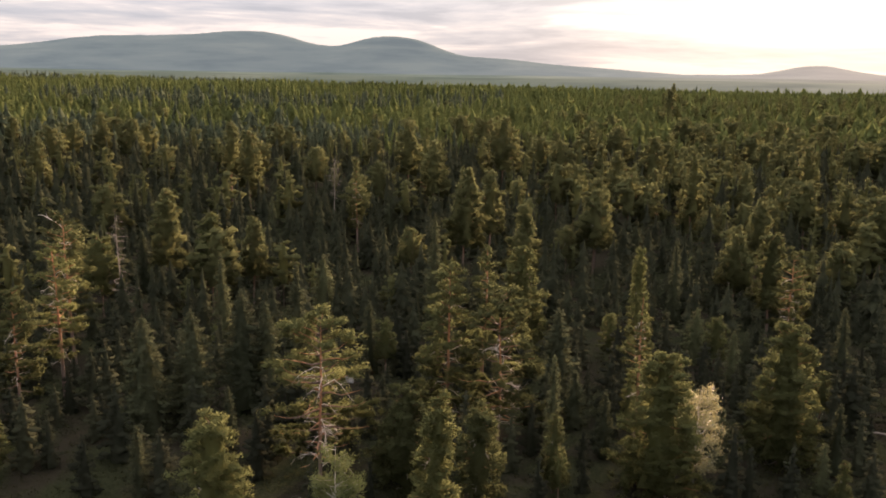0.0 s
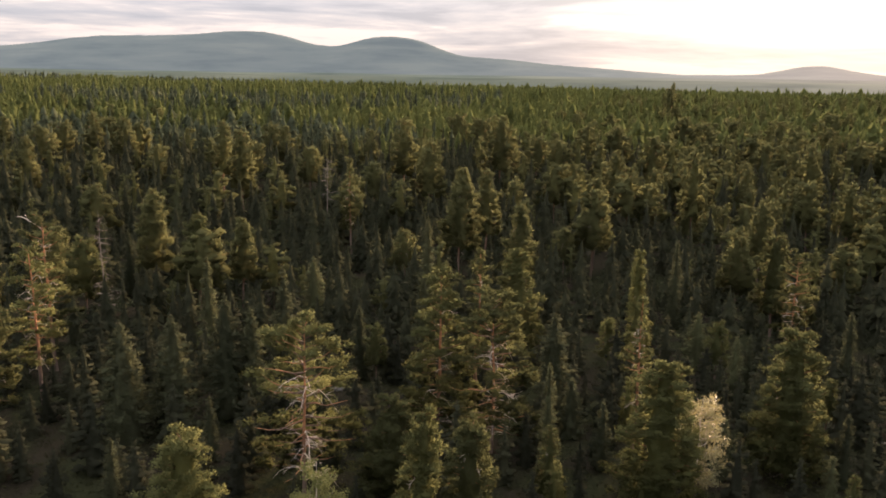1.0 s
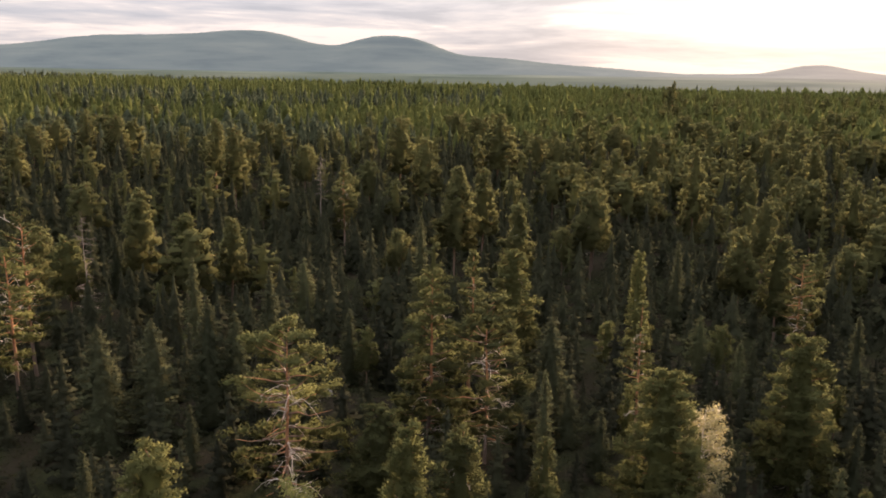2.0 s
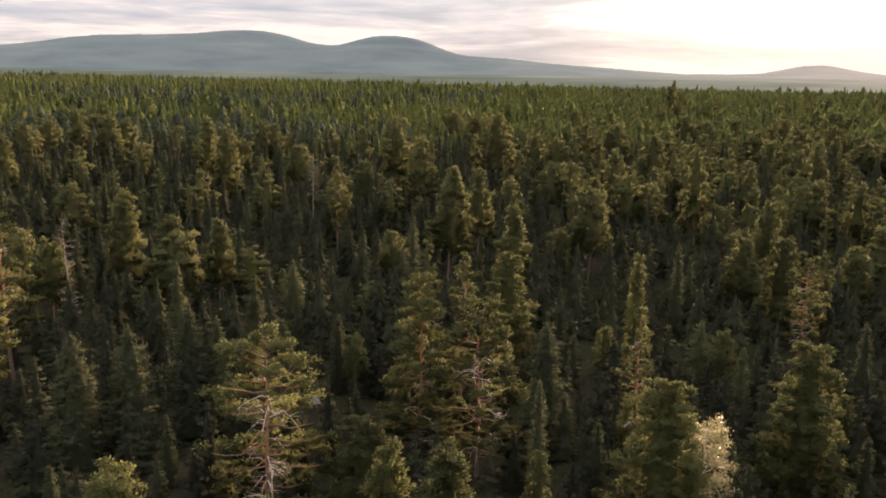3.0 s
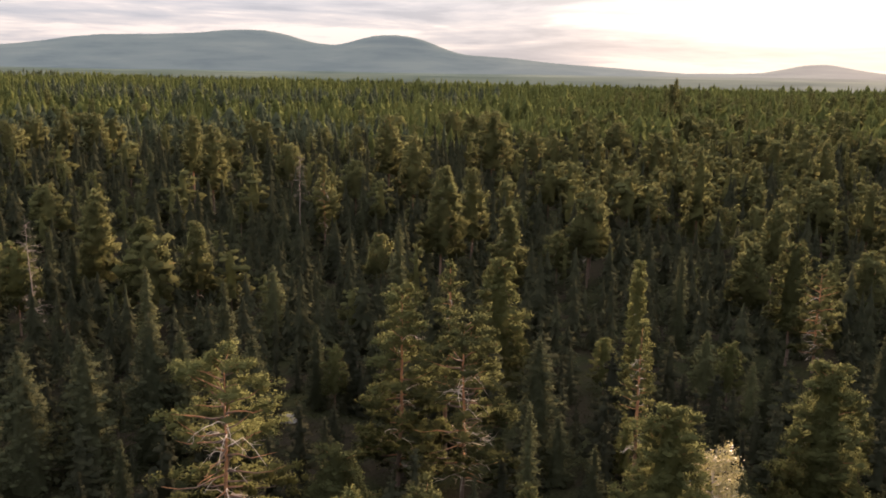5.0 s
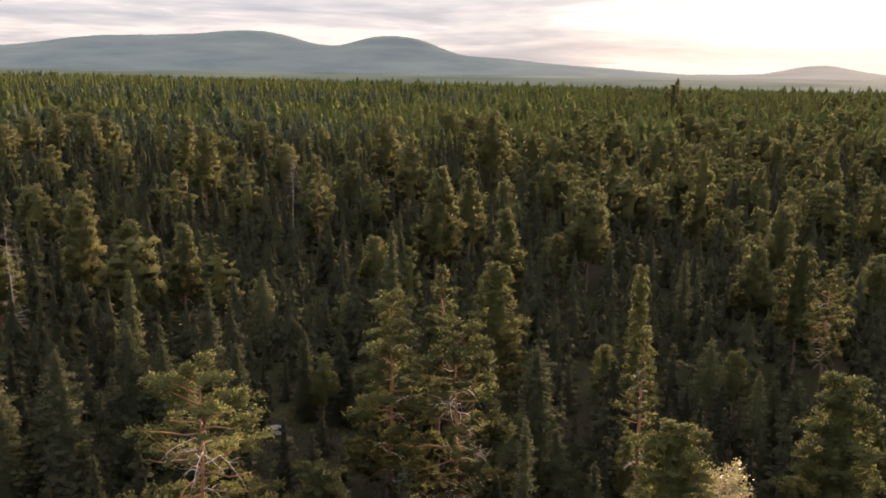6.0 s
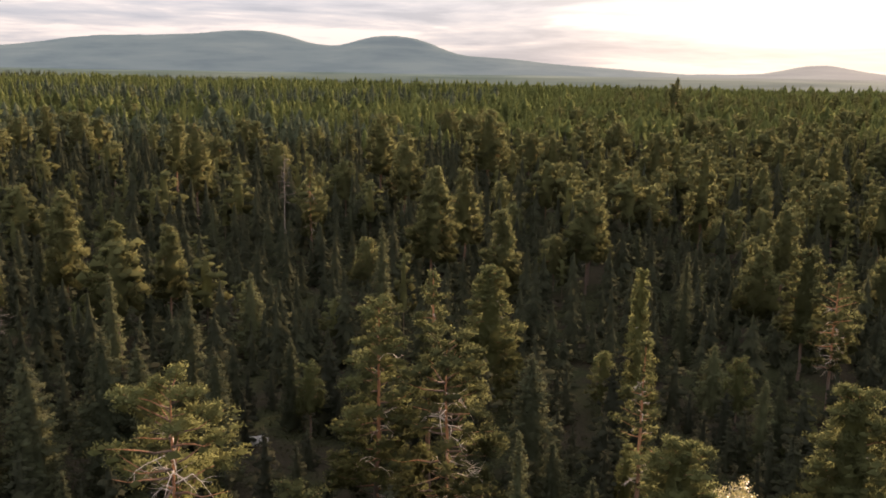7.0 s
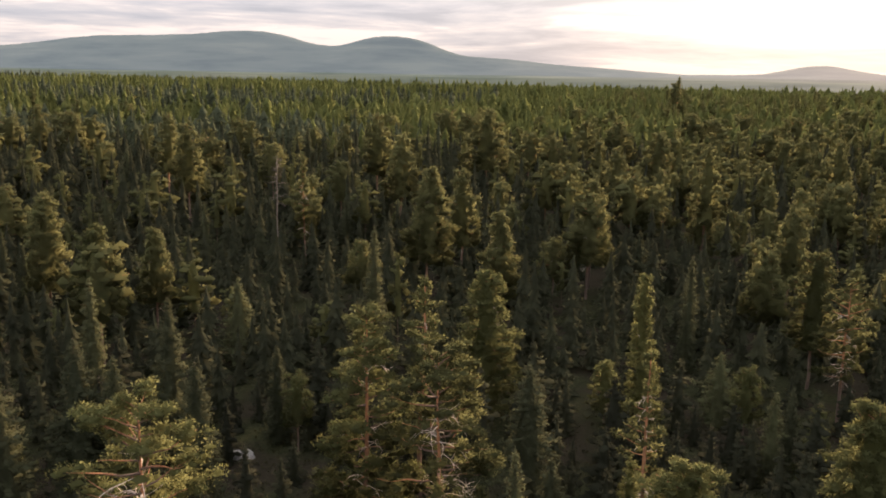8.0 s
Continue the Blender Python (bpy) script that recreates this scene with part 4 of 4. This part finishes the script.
def spire(seed, levels, tips, wide, sprays, slot, dome=False):
    """A conifer one metre high as seen from afar: tiers of ragged boughs round the stem, and loose sprays at their tips."""
    rng = np.random.default_rng(seed)
    s = Soup()
    ring = np.arange(2 * tips)
    roots, outs, spans = [], [], []
    for i in range(levels):
        g = (i + rng.uniform(0.1, 0.6)) / levels
        low = 0.22 if dome else 0.05
        z = low + (0.97 - low) * g
        r = wide * (math.sqrt(max(0.05, 1 - ((g - 0.3) / 0.73) ** 2)) if dome else (1 - g) ** 0.85 + 0.03) * rng.uniform(0.7, 1.25)
        a = (ring + rng.uniform(-0.3, 0.3, 2 * tips)) * math.pi / tips + i * 1.3
        tip = ring % 2 == 0
        rr = r * np.where(tip, rng.uniform(0.62, 1.38, 2 * tips), rng.uniform(0.32, 0.7, 2 * tips))
        out = np.column_stack([np.cos(a), np.sin(a), np.zeros(2 * tips)])
        edge = out * rr[:, None] + np.column_stack([np.zeros((2 * tips, 2)), z + np.where(tip, -0.30, -0.05) * r + rng.normal(0, 0.05 * r, 2 * tips)])
        v = np.vstack([edge, (0, 0, z + 1.5 / levels)])
        f = np.column_stack([ring, np.roll(ring, -1), np.full(2 * tips, 2 * tips)])
        face = np.vstack([out * 0.75 + (0, 0, 0.45) + rng.normal(0, 0.28, (2 * tips, 3)), (0, 0, 1)])
        s.add(v, f, slot, face / np.linalg.norm(face, axis=1)[:, None])
        roots.append(edge[tip])
        outs.append(out[tip])
        spans.append(np.full(tips, r))
    if sprays:
        root, out, r = np.concatenate(roots), np.concatenate(outs), np.concatenate(spans)
        pick = rng.integers(0, len(root), sprays)
        size = (0.20 * r[pick] + 0.010) * rng.uniform(0.7, 1.4, sprays)
        d = out[pick]
        s.add(*blades(rng, root[pick] * (0.9, 0.9, 1) + rng.normal(0, 0.008, (sprays, 3)), d * 0.8 + rng.normal(0, 0.4, (sprays, 3)), size * 2, size, d * 0.75 + (0, 0, 0.4) + rng.normal(0, 0.15, (sprays, 3))))
    v, f, m, face = s.arrays()
    return v, f, np.full(len(f), slot, np.int32), face


def grow_far_woods():
    slots_p, slots_s = {"trunk": 2, "crown": 0}, {"trunk": 2, "crown": 1}
    mats = [lit_wood_pine_needles, shaded_wood_spruce_needles, spruce_bark]

    def kit(seed, fine):
        ts = [unit(pine_parts(seed + i, 16.0, r, b, s, max(fine, 0.12), fill=1.4, puff=1.15), slots_p, 16.0) for i, (r, b, s) in enumerate(((4.0, 0.34, "dome"), (3.3, 0.22, "cone"), (3.6, 0.42, "hive"), (3.2, 0.28, "hive")))]
        return ts + [spire(seed + 20 + i, max(9, int(21 * fine ** 0.2)), 7, r, int(1400 * fine), 1) for i, r in enumerate((0.165, 0.20, 0.14, 0.18))]

    def heights(picks, rng, tall):
        tops = np.where(rng.random(len(picks)) < 0.25, rng.uniform(12, 15.5, len(picks)), rng.uniform(7.5, 12, len(picks)))
        return np.where(picks < 4, tops, np.where(rng.random(len(picks)) < 0.35, rng.uniform(10.5, 14, len(picks)), rng.uniform(6.5, 11, len(picks)))) * tall

    for name, seed, y0, y1, step, fine, tall in (("forest", 300, 126, 205, 5.2, 0.07, 0.92), ("forest", 340, 205, 340, 5.6, 0.02, 1.05)):
        p, rng = spots(seed, y0, y1, step, 0.56, 16)
        p = clear_of_planted(p)
        picks = np.where(rng.random(len(p)) < 0.05 + 0.22 * smooth(-25, 75, p[:, 0] - 0.1 * p[:, 1]) + 0.06 * (y0 > 200), rng.integers(0, 4, len(p)), rng.integers(4, 8, len(p)))
        kits = kit(seed, fine)
        scatter(name, "dense boreal wood of dark spruces and olive-crowned pines", kits, picks, p, heights(picks, rng, tall), rng, mats)
        if y0 == 126:  # the same wood goes on under the flight path
            p, rng = spots(seed + 5, -45, 62, 5.4, 0.0, 42)
            low = np.minimum(rng.uniform(4.5, 11, len(p)), 37.0 - 0.535 * p[:, 1])
            picks = np.where(rng.random(len(p)) < 0.15, rng.integers(0, 4, len(p)), rng.integers(4, 8, len(p)))
            scatter(name, "dense boreal wood of dark spruces and olive-crowned pines", kit(seed + 50, 0.05), picks, p, low, rng, mats)

    # broad pines go on over the sunward woods
    p, rng = spots(10, 345, 660, 11.5, 0.56, 10)
    p = clear_of_planted(p)
    p = p[rng.random(len(p)) < 0.04 + 0.42 * smooth(-10, 100, p[:, 0] - 0.1 * p[:, 1])]
    broad = [unit(pine_parts(290 + i, 16.0, r, b, form, 0.14, 0.2, fill=1.0, puff=1.28), slots_p, 16.0) for i, (r, b, form) in enumerate(BROAD_PINES)]
    scatter("forest", "broad olive-crowned pines standing over the farther woods", broad, rng.integers(0, 5, len(p)), p, rng.uniform(11.5, 18.0, len(p)), rng, mats)

    def far_kit(seed, n, tips):
        shapes = ((0.19, True), (0.16, False), (0.15, False), (0.17, True), (0.18, False))
        return [spire(seed + i, n, tips, wide, 3 * n if n > 7 else 0, slot, dome) for slot in (0, 1) for i, (wide, dome) in enumerate(shapes)]

    for name, seed, y0, y1, step, n, tall, mat in (("forest", 420, 340, 560, 6.3, 8, 1.0, lit_far_needles), ("far_forest", 424, 560, 950, 8.4, 6, 1.0, lit_far_needles), ("far_forest", 422, 950, 1700, 13.0, 4, 0.9, lit_far_needles), ("far_forest", 423, 1700, 2400, 24.0, 2, 0.8, lit_far_needles)):
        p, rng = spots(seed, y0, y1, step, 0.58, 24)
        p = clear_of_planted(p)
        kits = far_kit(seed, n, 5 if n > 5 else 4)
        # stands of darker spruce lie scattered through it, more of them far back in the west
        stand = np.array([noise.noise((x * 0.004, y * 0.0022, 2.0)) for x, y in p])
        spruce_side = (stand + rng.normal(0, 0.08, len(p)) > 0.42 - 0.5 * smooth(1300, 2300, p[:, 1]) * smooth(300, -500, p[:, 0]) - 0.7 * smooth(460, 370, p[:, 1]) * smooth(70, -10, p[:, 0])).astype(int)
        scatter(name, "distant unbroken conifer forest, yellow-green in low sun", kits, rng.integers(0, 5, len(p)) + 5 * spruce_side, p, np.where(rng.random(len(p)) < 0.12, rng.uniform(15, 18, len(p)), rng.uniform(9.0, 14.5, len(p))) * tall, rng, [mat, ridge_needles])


grow_far_woods()


# ---- dwarf shrubs on the forest floor ----
def grow_shrubs():
    rng = np.random.default_rng(77)
    y = rng.uniform(68, 130, 7000)
    x = rng.uniform(-1, 1, 7000) * (0.56 * y + 6)
    roots = np.repeat(np.column_stack([x, y, lie(x, y)]), 7, 0) + rng.normal(0, 1, (49000, 3)) * (0.28, 0.28, 0.05)
    size = rng.uniform(0.16, 0.38, len(roots))
    v, f = blades(rng, roots, rng.normal(0, 0.6, roots.shape) + (0, 0, 0.6), size, size * 0.6)
    me = mesh_of("dwarf_shrubs", v, f, np.zeros(len(f), np.int32), [shrub_leaves])
    tagged(new("dwarf_shrubs", me), "low bilberry and heather shrubs covering the forest floor", "undergrowth", kind="stuff")


grow_shrubs()
